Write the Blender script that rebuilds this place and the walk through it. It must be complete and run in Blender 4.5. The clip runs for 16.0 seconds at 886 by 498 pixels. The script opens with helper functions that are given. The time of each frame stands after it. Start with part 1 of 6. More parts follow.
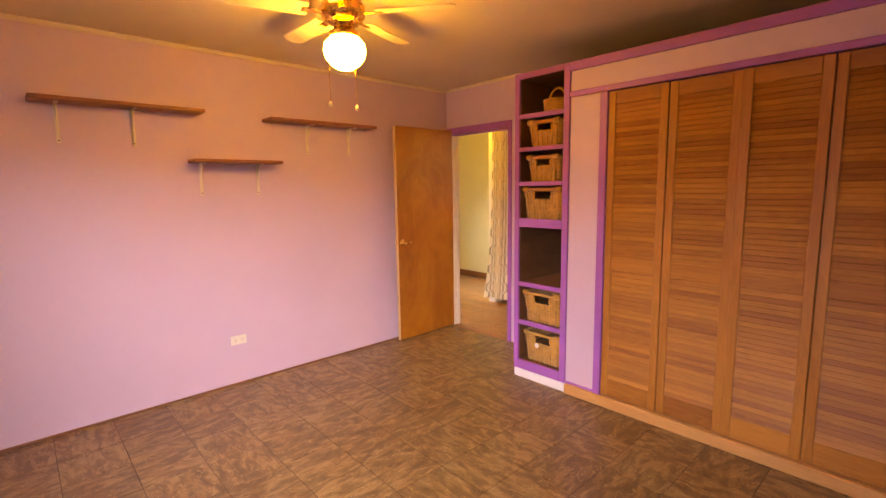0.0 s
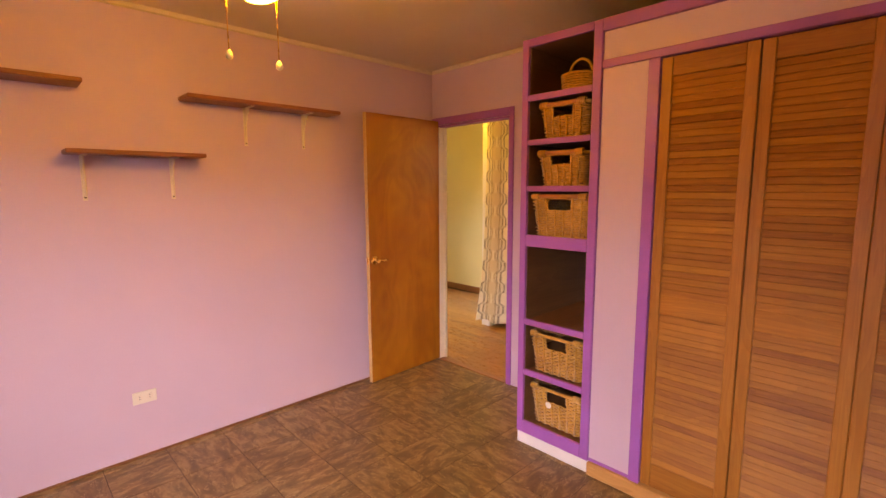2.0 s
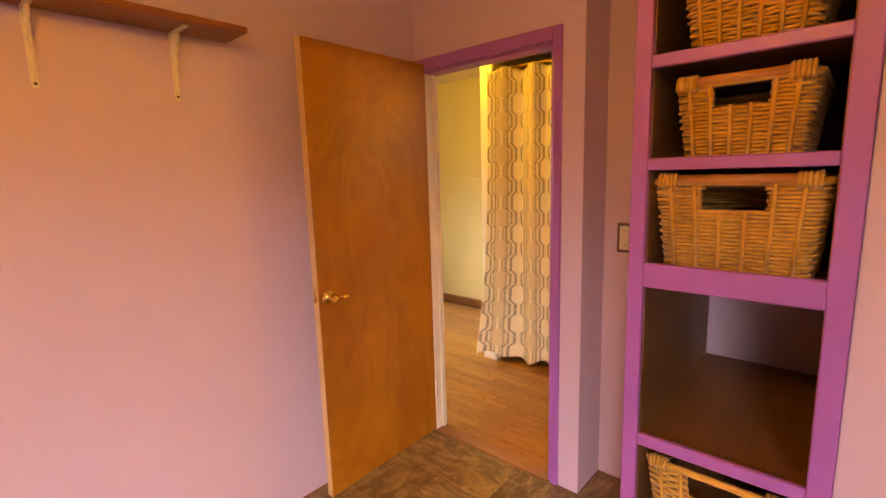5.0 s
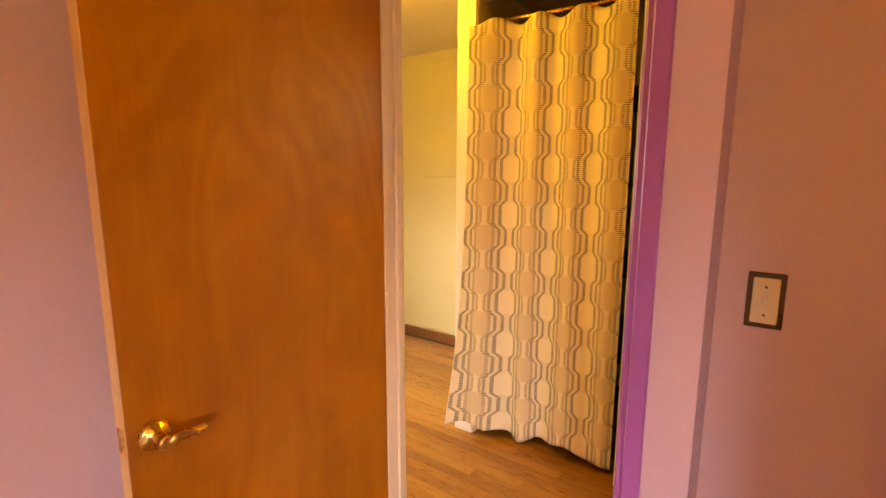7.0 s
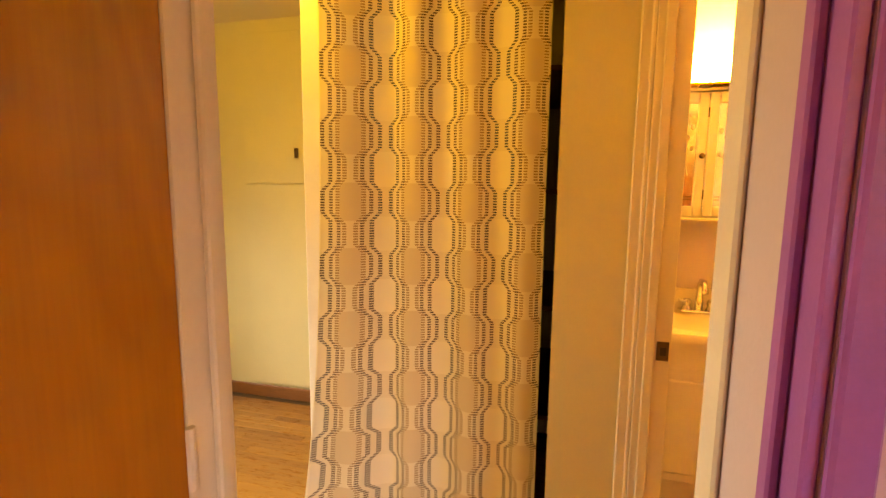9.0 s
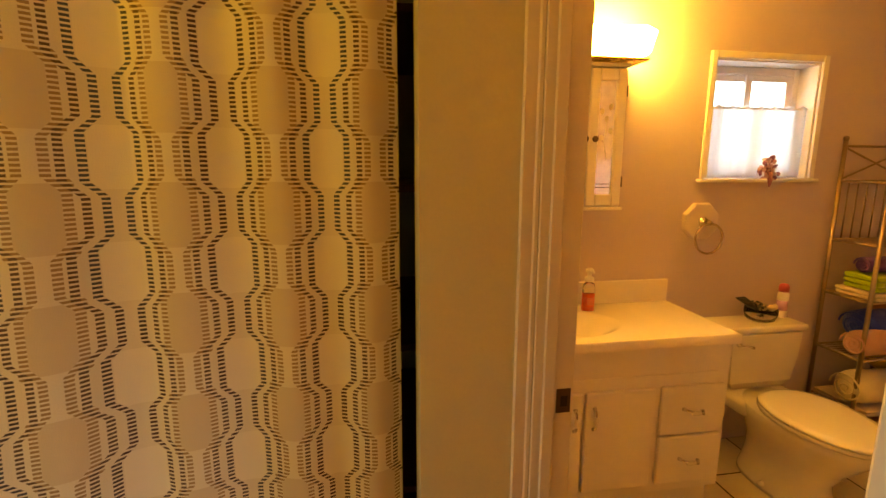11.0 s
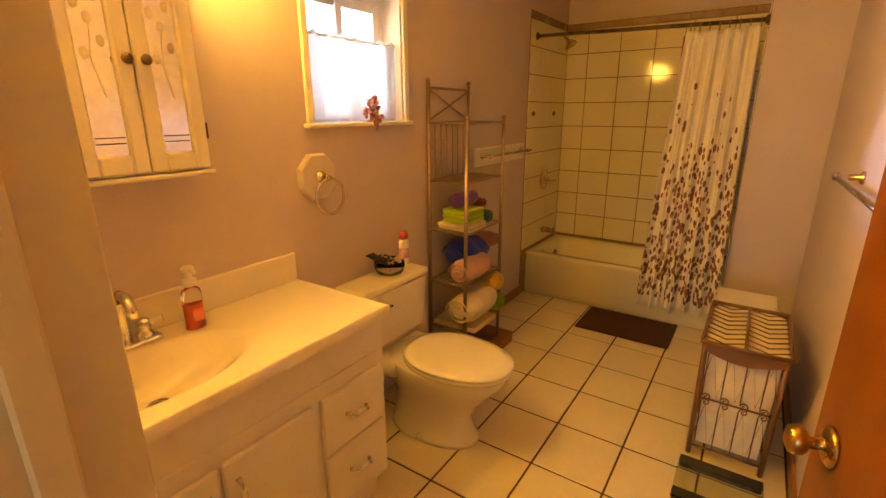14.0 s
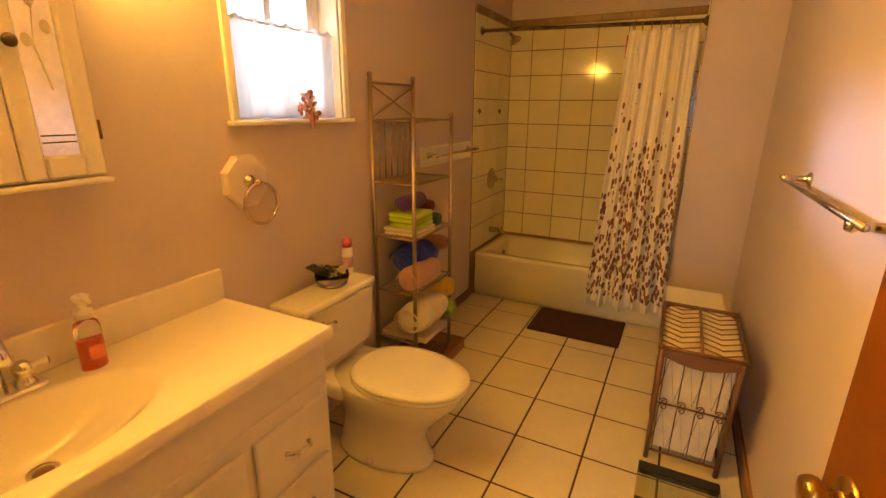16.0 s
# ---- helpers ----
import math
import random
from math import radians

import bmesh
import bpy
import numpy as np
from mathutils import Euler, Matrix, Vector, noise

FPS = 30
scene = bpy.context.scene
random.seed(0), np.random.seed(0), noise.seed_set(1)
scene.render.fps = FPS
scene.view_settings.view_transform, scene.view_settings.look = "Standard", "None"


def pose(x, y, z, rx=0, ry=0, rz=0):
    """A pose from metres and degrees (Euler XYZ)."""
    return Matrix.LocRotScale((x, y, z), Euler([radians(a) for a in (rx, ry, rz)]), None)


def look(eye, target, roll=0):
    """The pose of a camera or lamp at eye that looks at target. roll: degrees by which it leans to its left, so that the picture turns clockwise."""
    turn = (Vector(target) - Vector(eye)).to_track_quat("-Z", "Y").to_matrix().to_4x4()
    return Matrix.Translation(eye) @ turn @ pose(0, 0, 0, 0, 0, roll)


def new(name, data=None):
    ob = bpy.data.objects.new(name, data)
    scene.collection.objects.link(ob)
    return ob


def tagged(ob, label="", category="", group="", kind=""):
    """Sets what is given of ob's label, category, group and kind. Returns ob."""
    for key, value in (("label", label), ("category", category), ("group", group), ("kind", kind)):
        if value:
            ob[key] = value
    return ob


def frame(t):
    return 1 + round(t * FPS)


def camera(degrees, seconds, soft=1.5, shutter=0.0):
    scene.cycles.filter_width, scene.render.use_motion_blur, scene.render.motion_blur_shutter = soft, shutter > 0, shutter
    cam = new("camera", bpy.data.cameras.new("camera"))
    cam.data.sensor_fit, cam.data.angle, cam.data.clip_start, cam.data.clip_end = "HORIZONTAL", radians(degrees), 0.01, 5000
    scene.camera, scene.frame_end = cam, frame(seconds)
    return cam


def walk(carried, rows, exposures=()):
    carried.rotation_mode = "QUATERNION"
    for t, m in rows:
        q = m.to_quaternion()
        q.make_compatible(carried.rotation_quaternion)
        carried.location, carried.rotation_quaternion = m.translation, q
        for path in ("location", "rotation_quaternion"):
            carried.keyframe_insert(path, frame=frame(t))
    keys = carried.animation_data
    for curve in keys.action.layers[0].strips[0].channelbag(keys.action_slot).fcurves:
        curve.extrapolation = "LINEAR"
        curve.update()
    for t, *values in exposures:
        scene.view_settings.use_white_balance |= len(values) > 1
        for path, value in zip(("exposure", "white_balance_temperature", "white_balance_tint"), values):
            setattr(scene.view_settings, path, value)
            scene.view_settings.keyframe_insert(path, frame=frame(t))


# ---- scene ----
cam = camera(87.4, 16.0)

PATH = [
    (0, (-0.043, 0.368, 1.47), (1.299, 1.827, 1.205), -0.9),
    (0.5, (0.115, 0.511, 1.48), (1.461, 1.967, 1.221), -0.4),
    (1, (0.262, 0.649, 1.48), (1.629, 2.085, 1.217), -0.3),
    (1.5, (0.421, 0.828, 1.486), (1.804, 2.248, 1.218), -0.3),
    (2, (0.609, 1.001, 1.493), (1.984, 2.43, 1.23), -0.3),
    (2.5, (0.794, 1.178, 1.501), (2.156, 2.621, 1.249), -0.3),
    (3, (0.938, 1.37, 1.525), (2.304, 2.811, 1.285), -0.9),
    (3.5, (1.085, 1.564, 1.517), (2.453, 3.007, 1.301), -1.2),
    (4, (1.25, 1.745, 1.487), (2.624, 3.176, 1.235), -1.3),
    (4.5, (1.341, 1.918, 1.489), (2.752, 3.303, 1.184), -2.1),
    (5, (1.486, 2.124, 1.477), (2.955, 3.442, 1.155), -1.7),
    (5.2, (1.564, 2.214, 1.463), (3.06, 3.505, 1.155), -0.8),
    (7.3, (2.324, 2.993, 1.453), (3.988, 4.056, 1.135), 0.4),
    (7.5, (2.362, 3.068, 1.45), (4.070, 4.055, 1.141), 0.5),
    (8, (2.559, 3.202, 1.444), (4.348, 4.044, 1.142), 0.1),
    (8.6, (2.728, 3.306, 1.41), (4.602, 3.951, 1.143), 0.4),
    (10.8, (3.3, 3.511, 1.466), (5.253, 3.25, 1.127), 0.3),
    (11, (3.375, 3.49, 1.469), (5.317, 3.168, 1.117), 0.2),
    (11.5, (3.521, 3.441, 1.471), (5.429, 2.969, 1.098), 0.9),
    (12, (3.663, 3.389, 1.488), (5.45, 2.613, 1.035), 0.3),
    (12.5, (3.717, 3.406, 1.495), (5.273, 2.25, 1.005), 0.3),
    (13, (3.812, 3.252, 1.456), (5.151, 1.861, 0.931), 0.2),
    (13.5, (3.869, 3.197, 1.464), (5.04, 1.67, 0.922), 0.4),
    (14, (3.928, 3.153, 1.453), (5.001, 1.563, 0.888), -0.2),
    (14.5, (3.942, 3.155, 1.456), (4.934, 1.519, 0.873), -0.1),
    (15, (3.972, 3.13, 1.459), (4.899, 1.458, 0.872), 0.3),
    (15.5, (4.002, 3.081, 1.457), (4.894, 1.389, 0.873), 0.3),
    (16, (4.026, 3.027, 1.458), (4.893, 1.32, 0.878), 0.4),
]

EXPO = 0.0
walk(cam, [(t, look(eye, target, roll)) for t, eye, target, roll in PATH],
     exposures=[(0.0, EXPO - 0.18, 8000, 17), (1.0, EXPO - 0.26, 8000, 17), (2.5, EXPO - 0.40, 8200, 17), (4.5, EXPO - 0.33, 8800, 17), (5.2, EXPO - 0.26, 9000, 18), (7.3, EXPO - 0.08, 9600, 18), (8.7, EXPO - 0.20, 9600, 13), (10.8, EXPO - 1.1, 8600, 10), (12.0, EXPO - 1.28, 8400, 10), (13.0, EXPO - 1.13, 7800, 10), (13.5, EXPO - 1.03, 7300, 10), (16.0, EXPO - 0.98, 7000, 10)])

# ---- world and light ----
world = bpy.data.worlds.new("sky")
scene.world = world
world.use_nodes = True
sky = world.node_tree.nodes.new("ShaderNodeTexSky")
sky.sky_type, sky.sun_disc = "NISHITA", False
sky.sun_elevation, sky.sun_rotation = radians(38), radians(120)
world.node_tree.links.new(sky.outputs[0], world.node_tree.nodes["Background"].inputs[0])
world.node_tree.nodes["Background"].inputs[1].default_value = 0.15


def area_light(name, m, w, h, watts, colour, spread=180):
    d = bpy.data.lights.new(name, "AREA")
    d.shape, d.size, d.size_y, d.energy, d.color, d.spread = "RECTANGLE", w, h, watts, colour, radians(spread)
    ob = new(name, d)
    ob.matrix_world = m
    return ob


# daylight through the bedroom window, the window of the hall and the bathroom window
area_light("daylight_bedroom", look((-2.6, -1.45, 2.58), (-0.6, -0.55, 2.05)), 4.1, 0.8, 1600, (0.72, 0.74, 1.0), 180)
area_light("daylight_hall", look((4.35, 6.45, 1.45), (4.25, 5.45, 0.75)), 1.2, 1.1, 38, (0.78, 0.90, 1.0), 90)
area_light("daylight_bathroom", look((7.4, 1.70, 2.36), (3.62, 1.38, 1.50)), 0.45, 0.36, 75, (0.66, 0.72, 1.0), 70)
area_light("skylight_bathroom", look((5.75, 1.575, 1.70), (5.0, 1.575, 1.55)), 1.4, 1.1, 78, (0.66, 0.84, 1.0), 170)
# warm ceiling lamp of the hall, out of sight round the corner
hall_lamp = bpy.data.lights.new("hall_lamp", "POINT")
hall_lamp.energy, hall_lamp.color, hall_lamp.shadow_soft_size = 32, (1.0, 0.60, 0.055), 0.10
new("hall_lamp", hall_lamp).location = (3.92, 4.62, 2.32)

# ---- materials ----


class Val:
    """A socket with arithmetic, for procedural patterns."""

    def __init__(self, tree, socket):
        self.tree, self.socket = tree, socket

    def op(self, kind, *others):
        n = self.tree.nodes.new("ShaderNodeMath")
        n.operation = kind
        for i, v in enumerate((self, *others)):
            if isinstance(v, Val):
                self.tree.links.new(v.socket, n.inputs[i])
            else:
                n.inputs[i].default_value = v
        return Val(self.tree, n.outputs[0])

    def __add__(self, o): return self.op("ADD", o)
    def __sub__(self, o): return self.op("SUBTRACT", o)
    def __mul__(self, o): return self.op("MULTIPLY", o)
    def __truediv__(self, o): return self.op("DIVIDE", o)
    def abs(self): return self.op("ABSOLUTE")
    def floor(self): return self.op("FLOOR")
    def fract(self): return self.op("FRACT")
    def mod(self, o): return self.op("FLOORED_MODULO", o)
    def less(self, o): return self.op("LESS_THAN", o)
    def more(self, o): return self.op("GREATER_THAN", o)
    def max(self, o): return self.op("MAXIMUM", o)
    def min(self, o): return self.op("MINIMUM", o)
    def clamp(self): return self.max(0.0).min(1.0)


def shell(name, rough=0.6, metal=0.0, spec=0.5):
    m = bpy.data.materials.new(name)
    m.use_nodes = True
    b = m.node_tree.nodes["Principled BSDF"]
    b.inputs["Roughness"].default_value, b.inputs["Metallic"].default_value = rough, metal
    b.inputs["Specular IOR Level"].default_value = spec
    return m, m.node_tree, b


def link(t, a, b):
    t.links.new(a.socket if isinstance(a, Val) else a, b)


def place(t, scale=(1, 1, 1), uv=False):
    """World position (or the cloth's own sheet), scaled per axis."""
    if uv:
        src = t.nodes.new("ShaderNodeUVMap").outputs[0]
    else:
        src = t.nodes.new("ShaderNodeNewGeometry").outputs["Position"]
    mp = t.nodes.new("ShaderNodeMapping")
    mp.inputs["Scale"].default_value = scale
    t.links.new(src, mp.inputs[0])
    return mp.outputs[0]


def noisy(t, vec, scale, detail=4.0, rough=0.55, distort=0.0):
    n = t.nodes.new("ShaderNodeTexNoise")
    n.inputs["Scale"].default_value, n.inputs["Detail"].default_value = scale, detail
    n.inputs["Roughness"].default_value, n.inputs["Distortion"].default_value = rough, distort
    t.links.new(vec, n.inputs["Vector"])
    return Val(t, n.outputs["Fac"])


def ramp(t, fac, *stops):
    r = t.nodes.new("ShaderNodeValToRGB")
    while len(r.color_ramp.elements) < len(stops):
        r.color_ramp.elements.new(0.5)
    for e, (p, c) in zip(r.color_ramp.elements, stops):
        e.position, e.color = p, (*c, 1)
    link(t, fac, r.inputs[0])
    return r.outputs[0]


def mix(t, fac, a, b):
    n = t.nodes.new("ShaderNodeMix")
    n.data_type = "RGBA"
    for v, s in ((fac, n.inputs[0]), (a, n.inputs[6]), (b, n.inputs[7])):
        if isinstance(v, (tuple, list)):
            s.default_value = (*v, 1)
        elif isinstance(v, (int, float)):
            s.default_value = v
        else:
            link(t, v, s)
    return n.outputs[2]


def bump(t, b, height, strength, dist=0.01):
    n = t.nodes.new("ShaderNodeBump")
    n.inputs["Strength"].default_value, n.inputs["Distance"].default_value = strength, dist
    link(t, height, n.inputs["Height"])
    t.links.new(n.outputs[0], b.inputs["Normal"])


def scaled(c, k):
    return tuple(min(1.0, v * k) for v in c)


def paint(name, c, rough=0.55, var=0.10, patch=1.6, grain=90.0, relief=0.12, spec=0.4):
    """Painted or moulded surface: broad unevenness, fine roller grain."""
    m, t, b = shell(name, rough, 0.0, spec)
    p = place(t)
    broad, fine = noisy(t, p, patch, 5), noisy(t, p, grain, 3)
    col = ramp(t, broad * 0.75 + fine * 0.25, (0.3, scaled(c, 1 - var)), (0.7, scaled(c, 1 + var)))
    t.links.new(col, b.inputs["Base Color"])
    link(t, broad * 0.12 + (rough - 0.06), b.inputs["Roughness"])
    bump(t, b, fine + broad * 0.6, relief, 0.004)
    return m


def wood(name, dark, light, along="z", rough=0.4, figure=1.0, random_piece=False):
    """Sawn wood: grain stretched along one axis, wavy figure, pores."""
    m, t, b = shell(name, rough, 0.0, 0.45)
    k = {"x": (0.08, 1, 1), "y": (1, 0.08, 1), "z": (1, 1, 0.08)}[along]
    p = place(t, k)
    if random_piece:
        info = t.nodes.new("ShaderNodeObjectInfo")
        add = t.nodes.new("ShaderNodeVectorMath")
        add.operation = "ADD"
        sc = Val(t, info.outputs["Random"]) * 37.0
        t.links.new(p, add.inputs[0])
        link(t, sc, add.inputs[1])
        p = add.outputs[0]
    broad = noisy(t, p, 3.2 * figure, 3, 0.5, 1.6)
    rings = (noisy(t, p, 9.0 * figure, 2, 0.5, 1.0) * 9.0).fract()
    pores = noisy(t, p, 150.0, 2)
    g = broad * 0.6 + rings * 0.14 + pores * 0.26
    if random_piece:
        g = g + (Val(t, info.outputs["Random"]) - 0.5) * 0.32
    mid = tuple((a + c) / 2 for a, c in zip(dark, light))
    t.links.new(ramp(t, g, (0.25, dark), (0.5, mid), (0.75, light)), b.inputs["Base Color"])
    link(t, pores * 0.2 + (rough - 0.1), b.inputs["Roughness"])
    bump(t, b, pores + rings * 0.3, 0.12, 0.003)
    return m


def veneer(name, dark, light, rough=0.36):
    """Rotary-cut door skin: broad swirling figure with soft blotches."""
    m, t, b = shell(name, rough, 0.0, 0.4)
    p = place(t, (1, 1, 0.42))
    swirl = noisy(t, p, 1.7, 2, 0.45, 2.2)
    rings = ((swirl * 7.0).fract() - 0.5).abs()
    pores = noisy(t, place(t, (1, 1, 0.05)), 170, 2)
    blotch = noisy(t, place(t), 2.3, 3, 0.6, 0.6)
    g = swirl * 0.30 + rings * 0.16 + pores * 0.14 + blotch * 0.44
    t.links.new(ramp(t, g, (0.30, dark), (0.62, light)), b.inputs["Base Color"])
    link(t, blotch * 0.2 + (rough - 0.1), b.inputs["Roughness"])
    bump(t, b, pores, 0.08, 0.002)
    return m


def metal(name, c, rough=0.2):
    m, t, b = shell(name, rough, 1.0)
    p = place(t)
    n = noisy(t, p, 40, 3)
    t.links.new(ramp(t, n, (0.3, scaled(c, 0.85)), (0.7, c)), b.inputs["Base Color"])
    link(t, n * 0.18 + rough, b.inputs["Roughness"])
    return m


def glow(name, c, strength):
    m, t, b = shell(name, 0.3)
    b.inputs["Base Color"].default_value = (0.9, 0.85, 0.75, 1)
    b.inputs["Emission Color"].default_value = (*c, 1)
    b.inputs["Emission Strength"].default_value = strength
    return m


def glass(name, c=(1, 1, 1), rough=0.0):
    m, t, b = shell(name, rough)
    b.inputs["Base Color"].default_value = (*c, 1)
    b.inputs["Transmission Weight"].default_value = 1.0
    b.inputs["IOR"].default_value = 1.45
    return m


def fabric(name, c, pile=260.0, relief=0.5, var=0.16):
    m, t, b = shell(name, 0.95, 0.0, 0.2)
    p = place(t)
    fine, broad = noisy(t, p, pile, 3), noisy(t, p, 14, 4)
    t.links.new(ramp(t, fine * 0.5 + broad * 0.5, (0.3, scaled(c, 1 - var)), (0.7, scaled(c, 1 + var))), b.inputs["Base Color"])
    b.inputs["Sheen Weight"].default_value = 0.3
    bump(t, b, fine + broad, relief, 0.004)
    return m


M_LILAC = paint("lilac_wall_paint", (0.62, 0.46, 0.535), 0.62, 0.05, 1.1, 140, 0.10)
M_PURPLE = paint("purple_trim_paint", (0.37, 0.12, 0.42), 0.42, 0.10, 4.0, 120, 0.10)
M_CEIL = paint("ceiling_paint", (0.72, 0.62, 0.46), 0.8, 0.05, 1.5, 110, 0.2)
M_CREAM = paint("cream_gloss_paint", (0.74, 0.66, 0.50), 0.4, 0.07, 5.0, 90, 0.08)
M_HALL = paint("hall_wall_paint", (0.68, 0.62, 0.38), 0.6, 0.06, 1.3, 120, 0.12)
M_BATHWALL = paint("bathroom_wall_paint", (0.585, 0.48, 0.49), 0.5, 0.06, 1.2, 120, 0.10)
M_WHITE = paint("white_paint", (0.80, 0.76, 0.70), 0.38, 0.05, 6.0, 90, 0.06)
M_LAMINATE = paint("white_cabinet_paint", (0.76, 0.70, 0.62), 0.35, 0.05, 5.0, 60, 0.05)
M_MARBLE = paint("cultured_marble", (0.82, 0.74, 0.62), 0.16, 0.04, 3.0, 20, 0.01, 0.5)
M_PORCELAIN = paint("glazed_porcelain", (0.76, 0.70, 0.60), 0.10, 0.03, 2.0, 20, 0.0, 0.6)
M_TUB = paint("enamel_tub", (0.82, 0.75, 0.54), 0.22, 0.03, 2.0, 20, 0.0, 0.35)
M_LOUVER = wood("louver_pine", (0.22, 0.070, 0.006), (0.45, 0.180, 0.022), "y", 0.58, 1.6, True)
M_STILE = wood("stile_pine", (0.28, 0.096, 0.010), (0.46, 0.190, 0.028), "z", 0.5, 1.3)
M_TRACK = wood("track_pine", (0.42, 0.19, 0.05), (0.66, 0.36, 0.12), "y", 0.45, 1.0)
M_DOOR = veneer("birch_door_veneer", (0.25, 0.082, 0.006), (0.42, 0.165, 0.014), 0.42)
M_DOOREDGE = wood("door_edge", (0.52, 0.30, 0.12), (0.68, 0.44, 0.20), "z", 0.5, 1.0)
M_SHELF = wood("dark_shelf_wood", (0.16, 0.05, 0.018), (0.32, 0.12, 0.045), "x", 0.45, 1.0)
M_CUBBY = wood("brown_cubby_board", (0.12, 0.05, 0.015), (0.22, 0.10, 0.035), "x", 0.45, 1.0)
M_PLANK = wood("oak_floor_plank", (0.19, 0.070, 0.012), (0.35, 0.155, 0.031), "y", 0.30, 1.2, True)
M_BASEWOOD = wood("brown_baseboard", (0.16, 0.06, 0.02), (0.30, 0.13, 0.05), "y", 0.45, 1.0)
M_BATHDOOR = veneer("orange_door_veneer", (0.10, 0.026, 0.0035), (0.16, 0.046, 0.006), 0.36)
M_BRASS = metal("brass", (0.80, 0.50, 0.16), 0.18)
M_AGED = metal("aged_brass", (0.46, 0.27, 0.09), 0.2)
M_CHROME = metal("chrome", (0.80, 0.78, 0.74), 0.10)
M_POLISHED = metal("polished_nickel", (0.66, 0.56, 0.44), 0.10)
M_NICKEL = metal("satin_nickel", (0.38, 0.29, 0.21), 0.30)
M_BRONZE = paint("dark_bronze", (0.075, 0.040, 0.016), 0.28, 0.2, 20, 200, 0.05, 0.6)
M_GROUT = paint("dark_grout", (0.085, 0.045, 0.022), 0.9, 0.2, 8.0, 200, 0.3)
M_SUBFLOOR = paint("vinyl_joint", (0.085, 0.05, 0.028), 0.7, 0.2, 8.0, 200, 0.2)
M_DARK = paint("black_plastic", (0.02, 0.018, 0.018), 0.35, 0.1, 8, 100, 0.05)
M_IVORY = paint("ivory_plastic", (0.76, 0.70, 0.54), 0.35, 0.03, 8, 100, 0.02)
M_GLASS = glass("clear_glass")
M_MIRROR = metal("mirror_silver", (0.92, 0.92, 0.92), 0.02)
M_LAMP = glow("lit_globe", (1.0, 0.48, 0.040), 150.0)
M_BAR = glow("lit_bar_shade", (1.0, 0.56, 0.09), 355.0)
M_WICKER = fabric("wicker", (0.50, 0.26, 0.042), 60, 0.5, 0.35)
M_WICKERDARK = wood("basket_rail_wood", (0.30, 0.11, 0.02), (0.48, 0.20, 0.05), "y", 0.4, 1.0)
M_LINEN = fabric("cotton_liner", (0.76, 0.64, 0.44), 300, 0.4)


def vinyl_material():
    """Brown vinyl tile with pale flame-like flecks."""
    m, t, b = shell("brown_vinyl_tile", 0.33, 0.0, 0.5)
    p = place(t)
    info = t.nodes.new("ShaderNodeObjectInfo")
    r = Val(t, info.outputs["Random"])
    turn = t.nodes.new("ShaderNodeVectorRotate")
    turn.rotation_type = "Z_AXIS"
    t.links.new(p, turn.inputs["Vector"])
    link(t, (r * 4.0).floor() * 1.5708, turn.inputs["Angle"])
    mp = t.nodes.new("ShaderNodeMapping")
    mp.inputs["Scale"].default_value = (1.0, 2.4, 1.0)
    t.links.new(turn.outputs[0], mp.inputs[0])
    flame = noisy(t, mp.outputs[0], 7.0, 3, 0.5, 2.2)
    patch = noisy(t, mp.outputs[0], 7.5, 3, 0.5, 0.9)
    fine = noisy(t, p, 70, 4)
    broad = noisy(t, p, 1.4, 3)
    wisp = ((flame * 6.0).fract() - 0.5).abs().less(0.11) * noisy(t, mp.outputs[0], 9.0, 2).more(0.53)
    g = patch * 0.56 + flame * 0.18 + fine * 0.14 + broad * 0.12 + (r - 0.5) * 0.05
    tone = ramp(t, g, (0.40, (0.120, 0.066, 0.022)), (0.48, (0.165, 0.095, 0.033)), (0.53, (0.225, 0.138, 0.050)), (0.60, (0.30, 0.195, 0.080)))
    t.links.new(mix(t, wisp * 0.5, tone, (0.42, 0.30, 0.14)), b.inputs["Base Color"])
    link(t, flame * 0.25 + 0.24, b.inputs["Roughness"])
    bump(t, b, flame + fine * 0.5, 0.15, 0.004)
    return m


def ceramic_material(name, c, rough=0.14, var=0.05, spec=0.5, wave=0.05):
    m, t, b = shell(name, rough, 0.0, spec)
    p = place(t)
    info = t.nodes.new("ShaderNodeObjectInfo")
    g = noisy(t, p, 5, 4) * 0.6 + noisy(t, p, 60, 2) * 0.25 + Val(t, info.outputs["Random"]) * 0.15
    t.links.new(ramp(t, g, (0.3, scaled(c, 1 - var)), (0.7, scaled(c, 1 + var))), b.inputs["Base Color"])
    link(t, g * (wave * 4) + (rough - wave), b.inputs["Roughness"])
    bump(t, b, noisy(t, p, 9, 2), wave, 0.01)
    return m


M_VINYL = vinyl_material()
M_FLOORTILE = ceramic_material("cream_floor_tile", (0.66, 0.57, 0.42), 0.28, 0.08)
M_WALLTILE = ceramic_material("cream_wall_tile", (0.84, 0.77, 0.52), 0.07, 0.04, 0.30, 0.02)
M_BORDER = ceramic_material("brown_border_tile", (0.26, 0.17, 0.10), 0.2, 0.15)
M_MAT = fabric("brown_bath_mat", (0.045, 0.013, 0.010), 220, 0.8)
M_MAT.node_tree.nodes["Principled BSDF"].inputs["Sheen Weight"].default_value = 0.05


